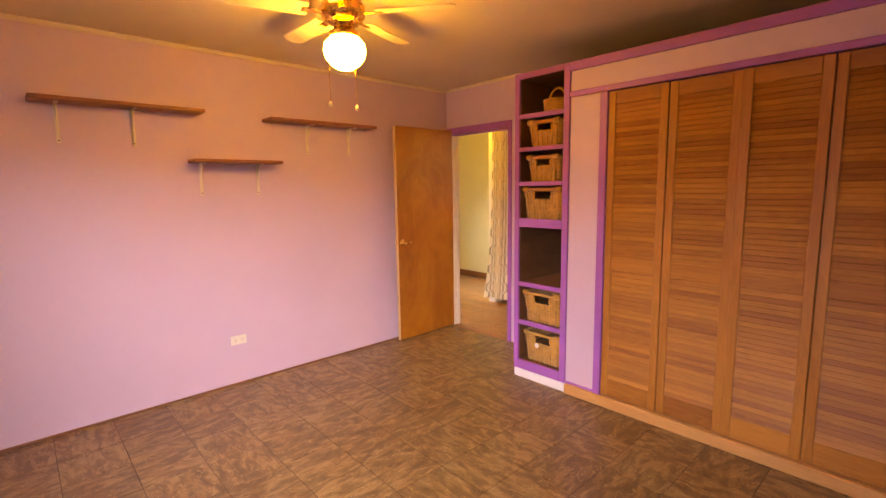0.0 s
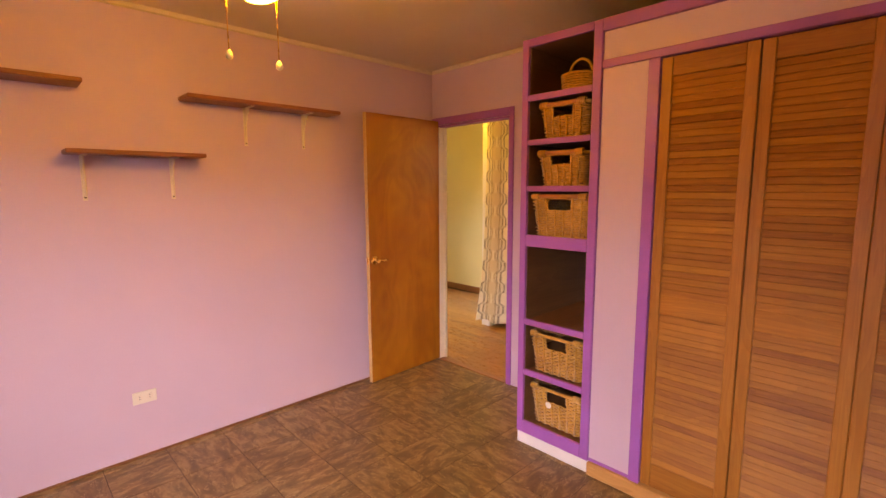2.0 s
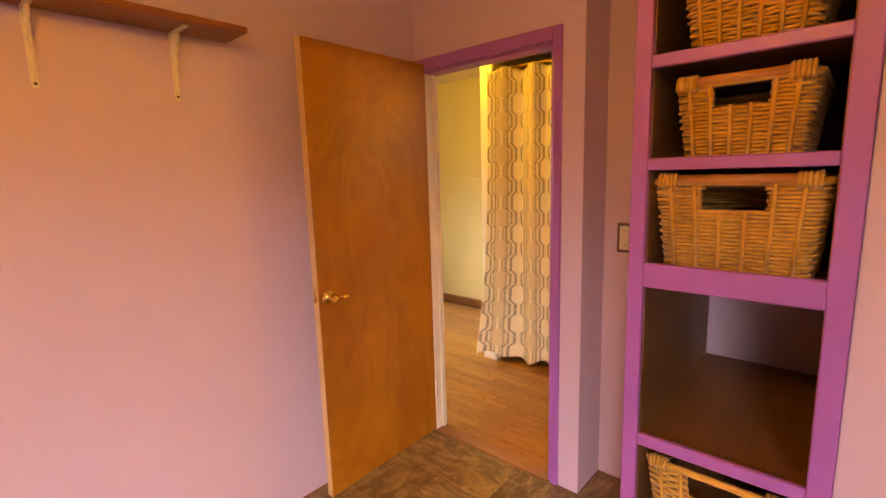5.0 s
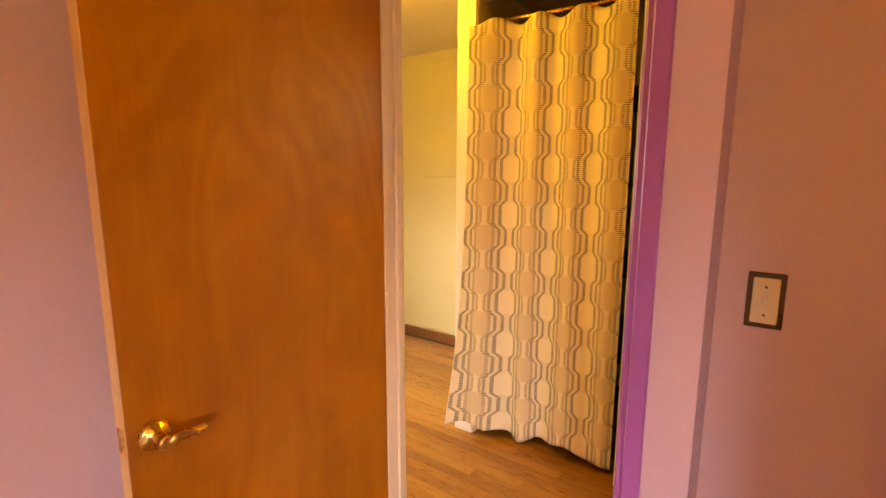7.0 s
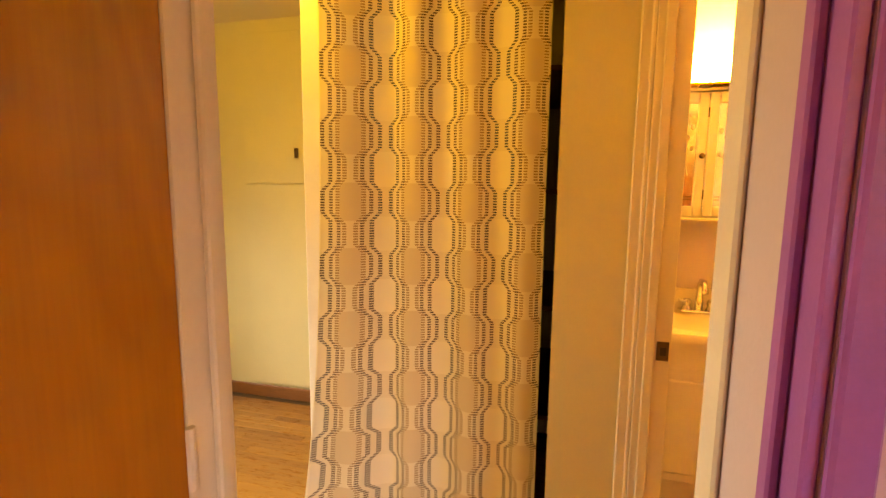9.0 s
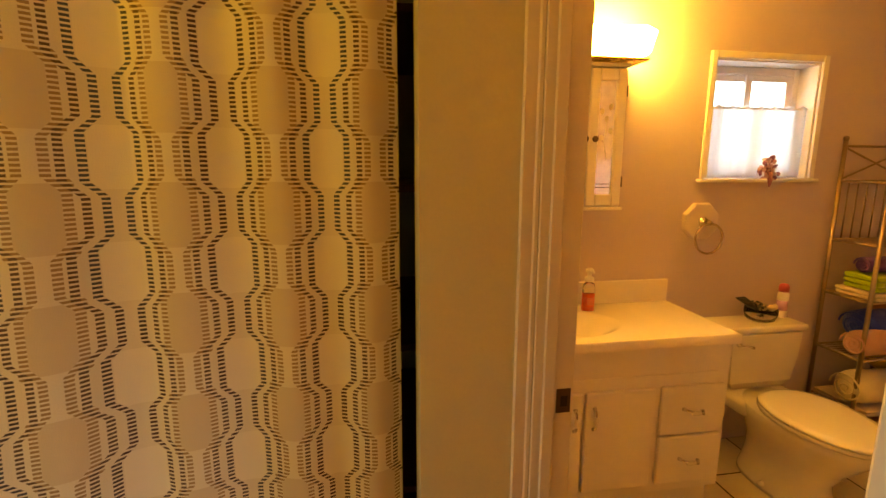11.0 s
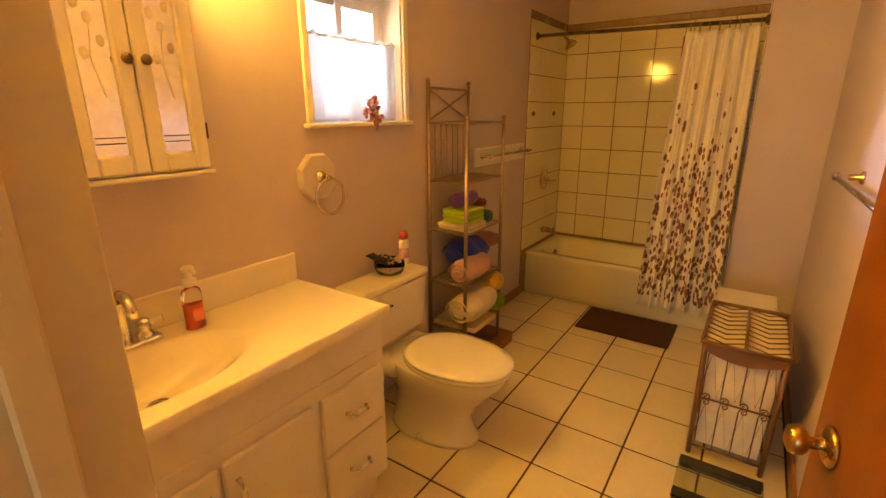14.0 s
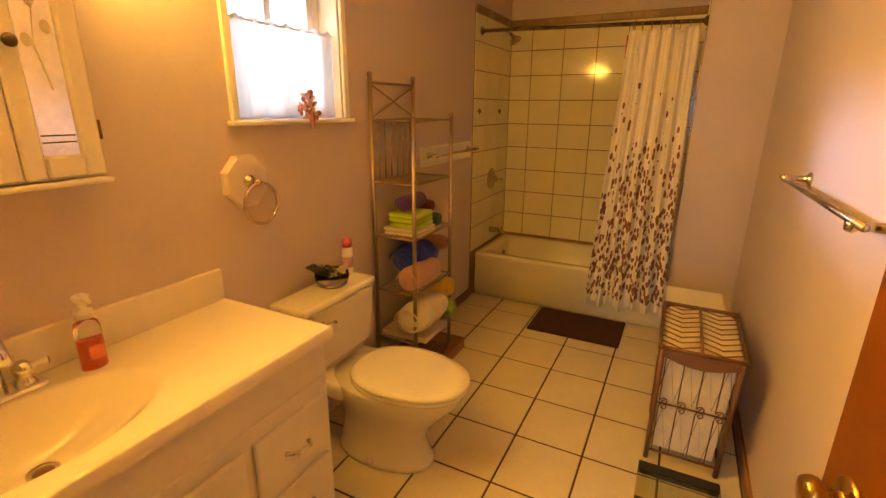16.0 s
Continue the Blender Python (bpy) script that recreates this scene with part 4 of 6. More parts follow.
M_VOILE, vt, vb = shell("white_voile", 0.8, 0.0, 0.1)
vb.inputs["Base Color"].default_value = (0.85, 0.83, 0.80, 1)
tr = vt.nodes.new("ShaderNodeBsdfTranslucent")
tr.inputs[0].default_value = (0.85, 0.82, 0.80, 1)
vm = vt.nodes.new("ShaderNodeMixShader")
vm.inputs[0].default_value = 0.75
vt.links.new(vb.outputs[0], vm.inputs[1])
vt.links.new(tr.outputs[0], vm.inputs[2])
vt.links.new(vm.outputs[0], vt.nodes["Material Output"].inputs[0])
cafe = thing("cafe_curtain", (XE + 0.03, 1.57, WZ0), "sheer white cafe curtain over the lower window", "curtain")


def cafe_shape(s, h):
    y = (WY1 - 0.012) * (1 - s) + (WY0 + 0.012) * s
    return (XE + 0.035 + 0.010 * math.sin(s * 44) * (0.6 + 0.4 * h), y, WZ0 + 0.004 + h * 0.345 + 0.006 * h * math.sin(s * 88))


cloth("cloth", (0.56, 0), 24, 110, cafe_shape, M_VOILE, cafe, 0.0008)
part("rod", bar([(XE + 0.035, WY0 + 0.009, WZ0 + 0.338), (XE + 0.035, WY1 - 0.009, WZ0 + 0.338)], 0.005, 8), M_WHITE, cafe)

random.seed(5)
posy = thing("dried_posy", (XE - 0.015, 1.535, WZ0), "small dried flower posy hanging over the sill", "flowers")
M_PETAL = fabric("dusty_pink_petals", (0.52, 0.30, 0.28), 200, 0.4, 0.3)
M_PETAL2 = fabric("plum_petals", (0.24, 0.09, 0.12), 200, 0.4, 0.3)
for mat, n in ((M_PETAL, 46), (M_PETAL2, 30)):
    pb = bmesh.new()
    for _ in range(n):
        a, r = random.uniform(0, 6.28), random.uniform(0.0, 0.055)
        c = Vector((XE - 0.018 - random.uniform(0, 0.02), 1.535 + r * math.cos(a), WZ0 + 0.05 + r * math.sin(a) * 1.1))
        q = Matrix.Translation(c) @ Euler((random.uniform(0, 6), random.uniform(0, 6), 0)).to_matrix().to_4x4()
        lathe_bm = bmesh.ops.create_cone(pb, segments=6, radius1=0.012, radius2=0.002, depth=0.008, cap_ends=True, matrix=q)
    part("petals", pb, mat, posy)
part("stems", bar([(XE - 0.03, 1.535, WZ0 + 0.03), (XE - 0.04, 1.533, WZ0 - 0.01), (XE - 0.035, 1.53, WZ0 - 0.04)], [0.014, 0.011, 0.004], 7), M_PETAL2, posy)

# ---- bathroom: vanity ----
VX, VY0, VY1, VZ = 4.940, 2.04, 3.00, 0.772
van = thing("vanity_cabinet", (5.18, 2.48, 0), "white painted bathroom vanity cabinet", "cabinet")
cbm = bmesh.new()
box(cbm, VX, XE - 0.002, VY0, VY1, 0.13, 0.655, 0.003)
box(cbm, VX, VX + 0.022, VY0, VY1, 0.6545, VZ, 0.002)
box(cbm, VX + 0.0225, XE - 0.002, VY0, VY0 + 0.02, 0.6555, VZ, 0.002)
box(cbm, VX + 0.0225, XE - 0.002, VY1 - 0.02, VY1, 0.6555, VZ, 0.002)
box(cbm, VX + 0.06, XE - 0.002, VY0 + 0.002, VY1, 0.0, 0.13)
part("body", cbm, M_LAMINATE, van)


def shaker(y0, y1, z0, z1, name, knob_at=None, pull=False):
    f = block(VX - 0.018, VX - 0.0005, y0, y1, z0, z1, 0.005)
    d = part(name, f, M_LAMINATE, van)
    if pull:
        yc, zc = (y0 + y1) / 2, (z0 + z1) / 2
        pb = bar([(VX - 0.02, yc + 0.045, zc + 0.008), (VX - 0.038, yc + 0.036, zc + 0.010), (VX - 0.042, yc, zc - 0.004), (VX - 0.038, yc - 0.036, zc - 0.010), (VX - 0.02, yc - 0.045, zc - 0.008)], [0.008, 0.006, 0.005, 0.006, 0.008], 8)
        h = part("handle", pb, M_CHROME, d, "chrome drawer pull with a white porcelain grip", smooth=True)
        part("grip", turned([(0.007, -0.02), (0.009, 0.0), (0.007, 0.02)], (VX - 0.042, yc, zc - 0.003), axis="y", seg=12), M_PORCELAIN, h)
    if knob_at:
        yk, zk = knob_at
        hk = part("handle", bar([(VX - 0.02, yk, zk + 0.045), (VX - 0.036, yk, zk + 0.034), (VX - 0.040, yk, zk), (VX - 0.036, yk, zk - 0.034), (VX - 0.02, yk, zk - 0.045)], [0.008, 0.006, 0.005, 0.006, 0.008], 8), M_CHROME, d, smooth=True)
        part("grip", turned([(0.007, -0.018), (0.009, 0.0), (0.007, 0.018)], (VX - 0.040, yk, zk), axis="z", seg=12), M_PORCELAIN, hk)
    return d


shaker(2.065, 2.345, 0.395, 0.605, "drawer", pull=True)
shaker(2.065, 2.345, 0.175, 0.385, "drawer", pull=True)
shaker(2.375, 2.670, 0.175, 0.605, "door", (2.635, 0.50))
shaker(2.680, 2.975, 0.175, 0.605, "door", (2.715, 0.50))

top = thing("basin_countertop", (5.18, 2.48, VZ), "cream cultured-marble vanity top with moulded basin", "countertop")
SX, SY, SA, SB = 5.150, 2.69, 0.165, 0.262         # basin centre and half sizes


def basin_top():
    """The slab: a grid sheet that dips into an oval basin, with a raised edge and sides."""
    bm = bmesh.new()
    x0, x1, y0, y1, zt = VX - 0.022, XE - 0.021, VY0 - 0.02, 3.008, 0.812
    nx, ny = 56, 96
    g = []
    for j in range(ny + 1):
        row = []
        for i in range(nx + 1):
            x, y = x0 + (x1 - x0) * i / nx, y0 + (y1 - y0) * j / ny
            r = math.hypot((x - SX) / SA, (y - SY) / SB)
            d = 0.0
            if r < 1.0:
                k = 1 - r * r
                d = 0.112 * k ** 1.35
            edge = min(x - x0, y - y0, 1.0)
            lip = 0.003 if edge < 0.012 else 0.0
            row.append(bm.verts.new((x, y, zt - d - (0.004 if edge < 1e-6 else 0) + lip)))
        g.append(row)
    for j in range(ny):
        for i in range(nx):
            bm.faces.new((g[j][i], g[j][i + 1], g[j + 1][i + 1], g[j + 1][i]))
    for row in (g[0], [r[0] for r in g][::-1], [r[-1] for r in g], g[-1][::-1]):
        low = [bm.verts.new((v.co.x, v.co.y, VZ + 0.001)) for v in row]
        for a, b, c, d in zip(row, row[1:], low[1:], low):
            bm.faces.new((a, d, c, b))
    return bm


part("slab", basin_top(), M_MARBLE, top, smooth=True)
part("backsplash", block(XE - 0.020, XE - 0.001, VY0 - 0.02, 3.008, 0.7735, 0.922, 0.005, None, 2), M_MARBLE, top)
part("drain", turned([(0.030, 0.700), (0.030, 0.7085), (0.024, 0.7115), (0.020, 0.707)], (SX + 0.005, SY, 0), seg=22), M_CHROME, top, "chrome drain ring", smooth=True)
# dark disc in the ring; its colour gives the shade of the open drain
part("stopper", turned([(0.0195, 0.704), (0.0195, 0.7085), (0.012, 0.712), (0, 0.7125)], (SX + 0.005, SY, 0), seg=18), M_BRONZE, top, "dark disc that stands in for the shaded drain hole", smooth=True)

fau = thing("basin_faucet", (5.345, 2.672, 0.812), "chrome two-handle basin faucet with a curved spout", "faucet")
part("base", block(5.308, 5.378, 2.582, 2.762, 0.812, 0.830, 0.008, None, 2), M_CHROME, fau)
part("spout", bar([(5.345, 2.672, 0.82), (5.345, 2.672, 0.90), (5.338, 2.672, 0.95), (5.315, 2.672, 0.978), (5.285, 2.672, 0.978), (5.262, 2.672, 0.955), (5.252, 2.672, 0.925)], [0.021, 0.017, 0.015, 0.015, 0.015, 0.014, 0.015], 14), M_CHROME, fau, smooth=True)
for s in (-1, 1):
    h = part("handle", turned([(0.026, 0.822), (0.024, 0.836), (0.016, 0.846), (0.021, 0.858), (0.021, 0.872), (0.012, 0.882), (0, 0.884)], (5.345, 2.672 + s * 0.055, 0), seg=16), M_CHROME, fau, smooth=True)
    part("lever", bar([(5.345, 2.672 + s * 0.055, 0.86), (5.33, 2.672 + s * 0.082, 0.872), (5.32, 2.672 + s * 0.098, 0.874)], [0.011, 0.008, 0.011], 10), M_PORCELAIN, h, "white porcelain lever", smooth=True)

M_SOAP, st, sb = shell("orange_red_soap", 0.15)
sb.inputs["Base Color"].default_value = (0.90, 0.13, 0.05, 1)
sb.inputs["Transmission Weight"].default_value = 0.0
soap = thing("soap_bottle", (5.312, 2.486, 0.812), "clear pump bottle half full of red foaming soap", "soap bottle")
part("liquid", turned([(0.0, 0.8135), (0.027, 0.8135), (0.027, 0.893), (0.0, 0.893)], (5.312, 2.486, 0), seg=20, sx=0.8), M_SOAP, soap, "red liquid soap")
bo = part("bottle", turned([(0.030, 0.8125), (0.030, 0.92), (0.026, 0.937), (0.017, 0.943), (0.017, 0.95)], (5.312, 2.486, 0), seg=22, sx=0.8), M_GLASS, soap, smooth=True)
bo.visible_shadow = False
# pale red plate added in place of the bottle's reflection
part("label_bars", block(5.2845, 5.2855, 2.469, 2.503, 0.842, 0.878), fabric("pale_red_reflection", (0.80, 0.22, 0.12), 90, 0.1), soap, "pale red patch that stands in for a reflection on the bottle")
pm = bmesh.new()
lathe(pm, [(0.021, 0.95), (0.021, 0.968), (0.010, 0.972), (0.010, 0.992), (0.017, 0.994), (0.019, 1.006), (0.014, 1.010), (0, 1.011)], (5.312, 2.486, 0), 18)
tube(pm, [(5.312, 2.486, 1.003), (5.287, 2.486, 1.003), (5.272, 2.486, 0.998)], [0.009, 0.008, 0.006], 8)
part("pump", pm, M_WHITE, soap, "white foam pump", smooth=True)

# medicine cabinet
CX, C0, C1, CZ0, CZ1 = 5.305, 2.370, 2.880, 1.292, 1.885
med = thing("medicine_cabinet", (XE, 2.55, CZ0), "white three-door mirrored medicine cabinet on the wall", "cabinet")
part("body", block(CX, XE - 0.001, C0, C1, CZ0, CZ1, 0.003), M_WHITE, med)
part("base_trim", block(CX - 0.022, XE - 0.001, C0 - 0.006, C1 + 0.006, CZ0 - 0.014, CZ0 - 0.0005, 0.004), M_WHITE, med)
part("cornice", block(CX - 0.022, XE - 0.001, C0 - 0.006, C1 + 0.006, CZ1 + 0.0005, CZ1 + 0.016, 0.004), M_WHITE, med)
DW = (C1 - C0 - 0.012) / 3
M_ETCH = paint("etched_frost", (0.62, 0.56, 0.46), 0.6, 0.05, 6, 80, 0.05)
for k, s in ((0, 1), (1, -1), (2, -1)):
    y0, y1 = C0 + 0.006 + DW * k + 0.0015, C0 + 0.006 + DW * (k + 1) - 0.0015
    db = bmesh.new()
    for a0, a1, z0, z1 in ((y0, y0 + 0.042, CZ0 + 0.006, CZ1 - 0.006), (y1 - 0.042, y1, CZ0 + 0.006, CZ1 - 0.006), (y0 + 0.042, y1 - 0.042, CZ0 + 0.006, CZ0 + 0.056), (y0 + 0.042, y1 - 0.042, CZ1 - 0.056, CZ1 - 0.006)):
        box(db, CX - 0.020, CX - 0.0005, a0, a1, z0, z1, 0.005)
    dr = part("door", db, M_WHITE, med)
    part("mirror", block(CX - 0.008, CX - 0.004, y0 + 0.042, y1 - 0.042, CZ0 + 0.056, CZ1 - 0.056), M_MIRROR, dr, "mirror glass with etched flowers")
    ym = (y0 + y1) / 2
    et = bmesh.new()
    for zz in (CZ0 + 0.085, CZ0 + 0.10):
        part("etched_line", block(CX - 0.0092, CX - 0.0084, ym - 0.034, ym + 0.034, zz, zz + 0.003), M_BRONZE, dr)
    tube(et, [(CX - 0.009, ym - 0.01, CZ0 + 0.20), (CX - 0.009, ym + 0.008, CZ0 + 0.29), (CX - 0.009, ym - 0.004, CZ0 + 0.38)], 0.0012, 5)
    for zz, yo in ((0.30, 0.02), (0.33, -0.02), (0.38, 0.0), (0.41, 0.022), (0.43, -0.018)):
        lathe(et, [(0.010, 0.0), (0.006, -0.0008), (0, -0.0008)], (CX - 0.0085, ym + yo, CZ0 + zz), 12, "x", 1.0, 1.4)
    tagged(part("etching", et, M_ETCH, dr), kind="stuff")
    yk = y0 + 0.021 if s == -1 else y1 - 0.021
    part("knob", turned([(0.006, 0), (0.005, -0.008), (0.013, -0.013), (0.014, -0.020), (0.008, -0.025), (0, -0.026)], (CX - 0.020, yk, 1.585), axis="x", seg=14), M_BRONZE, dr, "dark bronze round knob", smooth=True)
    for hz in (CZ0 + 0.09, CZ1 - 0.12):
        yh = y0 - 0.003 if s == 1 else y1 + 0.003
        part("hinge", block(CX - 0.018, CX + 0.004, yh - 0.003, yh + 0.003, hz, hz + 0.045, 0.001), M_BRONZE, dr)

vl = thing("vanity_light", (XE, 2.61, 1.91), "lit opal glass bar light over the medicine cabinet", "wall lamp")
part("backplate", block(XE - 0.030, XE - 0.001, 2.32, 2.90, 1.935, 2.035, 0.006), M_CREAM, vl)
part("tray", block(5.248, XE - 0.031, 2.305, 2.915, 1.906, 1.918, 0.004), M_BRASS, vl)
shade_rings = []
for k in range(17):
    f = k / 16
    e = max(0.0, abs(2 * f - 1) - 0.9) / 0.1
    y = 2.285 + 0.65 * f
    w, top = 0.062 - 0.014 * e, 0.008 * math.sin(f * math.pi * 8) * 0.4 - 0.010 * e
    shade_rings.append([(5.300 + w * c * (0.82 + 0.22 * max(q, 0)), y + (0.012 * q if e > 0.5 and f < 0.5 else (-0.012 * q if e > 0.5 else 0)) * -1, 1.985 + (0.060 + top) * q)
                        for c, q in [(math.copysign(abs(math.cos(a)) ** 0.45, math.cos(a)), math.copysign(abs(math.sin(a)) ** 0.45, math.sin(a))) for a in [i * math.pi / 12 + 0.05 for i in range(24)]]])
part("shade", loft(shade_rings), M_BAR, vl, "lit opal glass bar shade", smooth=True)

# ---- bathroom: towel ring, toilet ----
ring = thing("towel_ring", (XE, 1.87, 1.2), "brass towel ring on a white octagonal plaque", "towel ring")
M_PLAQUE = paint("plaque_paint", (0.66, 0.56, 0.52), 0.4, 0.05, 6.0, 90, 0.06)
part("plaque", turned([(0.098, -0.001), (0.098, -0.020), (0.090, -0.028), (0, -0.028)], (XE, 1.872, 1.205), axis="x", seg=8, phase=math.pi / 8), M_PLAQUE, ring, "pale octagonal wooden plaque")
rp = bmesh.new()
lathe(rp, [(0.024, -0.028), (0.024, -0.034), (0.012, -0.04), (0.010, -0.062), (0.015, -0.068), (0.012, -0.078), (0, -0.08)], (XE, 1.868, 1.205), 16, "x")
part("post", rp, M_POLISHED, ring, smooth=True)
part("hoop", bar([(XE - 0.072, 1.862 + 0.073 * math.sin(a), 1.128 + 0.073 * math.cos(a)) for a in [i * math.pi / 18 for i in range(36)]], 0.0058, 8, True), M_POLISHED, ring, smooth=True)

TY = 1.592
toilet = thing("toilet", (5.05, TY, 0), "cream porcelain toilet with a closed lid", "toilet")


def egg(xb, xf, hw, z, n=36, blunt=1.0):
    """An egg outline from the back xb to the front xf, half width hw."""
    out, xc = [], xb - (xb - xf) * 0.42
    for i in range(n):
        a = 2 * math.pi * i / n
        c, s = math.cos(a), math.sin(a)
        x = xc + c * (xb - xc) if c > 0 else xc + c * (xc - xf)
        k = abs(s) ** 0.85 * (1 if s > 0 else -1)
        out.append((x, TY + hw * k, z))
    return out


bowl = [egg(5.26, 4.80, 0.134, 0.0), egg(5.26, 4.802, 0.132, 0.02), egg(5.25, 4.825, 0.118, 0.05), egg(5.24, 4.84, 0.104, 0.13), egg(5.23, 4.79, 0.125, 0.21), egg(5.24, 4.72, 0.165, 0.29), egg(5.25, 4.675, 0.183, 0.345), egg(5.25, 4.67, 0.186, 0.375), egg(5.25, 4.675, 0.183, 0.385)]
part("bowl", loft(bowl), M_PORCELAIN, toilet, smooth=True)
part("shelf", block(5.12, 5.40, TY - 0.175, TY + 0.175, 0.30, 0.384, 0.03, None, 3), M_PORCELAIN, toilet, smooth=True)
part("seat", loft([egg(5.155, 4.655, 0.186, 0.387), egg(5.157, 4.65, 0.190, 0.394), egg(5.157, 4.65, 0.190, 0.402), egg(5.155, 4.655, 0.186, 0.407)]), M_PORCELAIN, toilet, smooth=True)
part("lid", loft([egg(5.155, 4.653, 0.187, 0.4085), egg(5.157, 4.648, 0.192, 0.414), egg(5.155, 4.652, 0.189, 0.424), egg(5.13, 4.70, 0.160, 0.430), egg(5.08, 4.78, 0.10, 0.432)]), M_PORCELAIN, toilet, "closed toilet lid", smooth=True)
tk = [[(5.22 - e, TY - 0.215 - f, z), (5.405, TY - 0.215 - f, z), (5.405, TY + 0.215 + f, z), (5.22 - e, TY + 0.215 + f, z)] for z, e, f in ((0.386, -0.03, -0.04), (0.42, -0.01, -0.015), (0.55, 0.0, 0.0), (0.676, 0.005, 0.006))]
tb = loft(tk)
bmesh.ops.bevel(tb, geom=[e for e in tb.edges if abs(e.verts[0].co.z - e.verts[1].co.z) > 0.01], offset=0.03, segments=3, affect="EDGES")
part("tank", tb, M_PORCELAIN, toilet, smooth=False)
part("tank_lid", block(5.222, 5.412, TY - 0.236, TY + 0.236, 0.6775, 0.712, 0.014, None, 3), M_PORCELAIN, toilet)
lv = bmesh.new()
lathe(lv, [(0.012, 0), (0.012, -0.008), (0.006, -0.012), (0.006, -0.02), (0, -0.02)], (5.214, TY + 0.16, 0.635), 12, "x")
tube(lv, [(5.196, TY + 0.16, 0.635), (5.192, TY + 0.12, 0.628), (5.194, TY + 0.095, 0.622)], [0.006, 0.006, 0.008], 8)
part("flush_lever", lv, M_CHROME, toilet, smooth=True)
for s in (-1, 1):
    part("bolt_cap", turned([(0.016, 0.02), (0.015, 0.032), (0.008, 0.04), (0, 0.041)], (5.03, TY + s * 0.128, 0.0), seg=14), M_PORCELAIN, toilet, smooth=True)

dish = thing("potpourri_bowl", (5.315, 1.555, 0.712), "glass bowl of dark and pale potpourri", "bowl")
gb = part("bowl", turned([(0.045, 0.7125), (0.066, 0.725), (0.074, 0.755), (0.072, 0.780), (0.069, 0.780), (0.070, 0.753), (0.06, 0.728), (0, 0.72)], (5.315, 1.555, 0), seg=24), M_GLASS, dish, smooth=True)
gb.visible_shadow = False
random.seed(11)
for nm, mat, n in (("dark_petals", fabric("black_petals", (0.015, 0.012, 0.016), 120, 0.5), 26), ("pale_petals", fabric("pale_petals", (0.55, 0.42, 0.28), 120, 0.5), 22)):
    pb = bmesh.new()
    for _ in range(n):
        a, r = random.uniform(0, 6.28), random.uniform(0, 0.054)
        q = Matrix.Translation((5.315 + r * math.cos(a), 1.555 + r * math.sin(a), 0.738 + random.uniform(0, 0.058))) @ Euler((random.uniform(0, 6), random.uniform(0, 6), 0)).to_matrix().to_4x4()
        bmesh.ops.create_cone(pb, segments=7, radius1=0.016, radius2=0.004, depth=0.006, cap_ends=True, matrix=q)
    part(nm, pb, mat, dish)
bw = bmesh.new()
for k in range(5):
    tube(bw, [(5.31 + 0.01 * k, 1.585, 0.775), (5.305 + 0.012 * k, 1.625, 0.80 + 0.004 * k), (5.30 + 0.014 * k, 1.67, 0.81 + 0.003 * k)], [0.010, 0.014, 0.002], 6)
part("dark_leaves", bw, M_DARK, dish, "dark drooping leaves")

can = thing("air_freshener", (5.35, 1.40, 0.712), "white aerosol can with a pink cap", "spray can")
part("can", turned([(0.024, 0.7125), (0.025, 0.716), (0.025, 0.835), (0.020, 0.846)], (5.35, 1.40, 0), seg=22), M_WHITE, can, smooth=True)
part("cap", turned([(0.0235, 0.846), (0.0235, 0.872), (0.018, 0.885), (0, 0.888)], (5.35, 1.40, 0), seg=20), paint("pink_plastic", (0.55, 0.10, 0.16), 0.35, 0.05), can, "pink plastic cap", smooth=True)
part("label_band", turned([(0.0254, 0.75), (0.0254, 0.80)], (5.35, 1.40, 0), seg=22), paint("mauve_label", (0.45, 0.25, 0.38), 0.4, 0.2, 40, 80), can, "mauve printed band", smooth=True)

# ---- bathroom: rack with towels ----
RX0, RX1, RY0, RY1 = 5.160, 5.395, 0.707, 1.110
rack = thing("towel_rack", (5.3, 0.855, 0.075), "satin nickel five-tier towel rack with a cross top", "shelf rack")
for x, y, h in ((RX0, RY0, 1.415), (RX0, RY1, 1.415), (RX1, RY0, 1.60), (RX1, RY1, 1.60)):
    p = part("post", bar([(x, y, 0.075), (x, y, h)], 0.0105, 10), M_NICKEL, rack, smooth=True)
    part("finial", turned([(0.009, h), (0.013, h + 0.008), (0.012, h + 0.02), (0, h + 0.026)], (x, y, 0), seg=12), M_NICKEL, p, smooth=True)
TIERS = (0.25, 0.53, 0.825, 1.10, 1.40)
for z in TIERS:
    sh = bmesh.new()
    for a, b in (((RX0, RY0), (RX0, RY1)), ((RX1, RY0), (RX1, RY1)), ((RX0, RY0), (RX1, RY0)), ((RX0, RY1), (RX1, RY1))):
        tube(sh, [(*a, z), (*b, z)], 0.0065, 8)
    tier = part("tier", sh, M_NICKEL, rack, smooth=True)
    for k in range(1, 9):
        x = RX0 + (RX1 - RX0) * k / 9
        part("wire", bar([(x, RY0, z), (x, RY1, z)], 0.003, 6), M_NICKEL, tier, smooth=True)
xb = bmesh.new()
tube(xb, [(RX1, RY0, 1.575), (RX1, RY1, 1.575)], 0.0065, 8)
tube(xb, [(RX1, RY0, 1.41), (RX1, RY1, 1.57)], 0.005, 8)
tube(xb, [(RX1, RY1, 1.41), (RX1, RY0, 1.57)], 0.005, 8)
part("cross_back", xb, M_NICKEL, rack, smooth=True)
for k in range(1, 7):
    y = RY0 + (RY1 - RY0) * k / 7
    part("spindle", bar([(RX1, y, 1.10), (RX1, y, 1.40)], 0.0035, 6), M_NICKEL, rack, smooth=True)


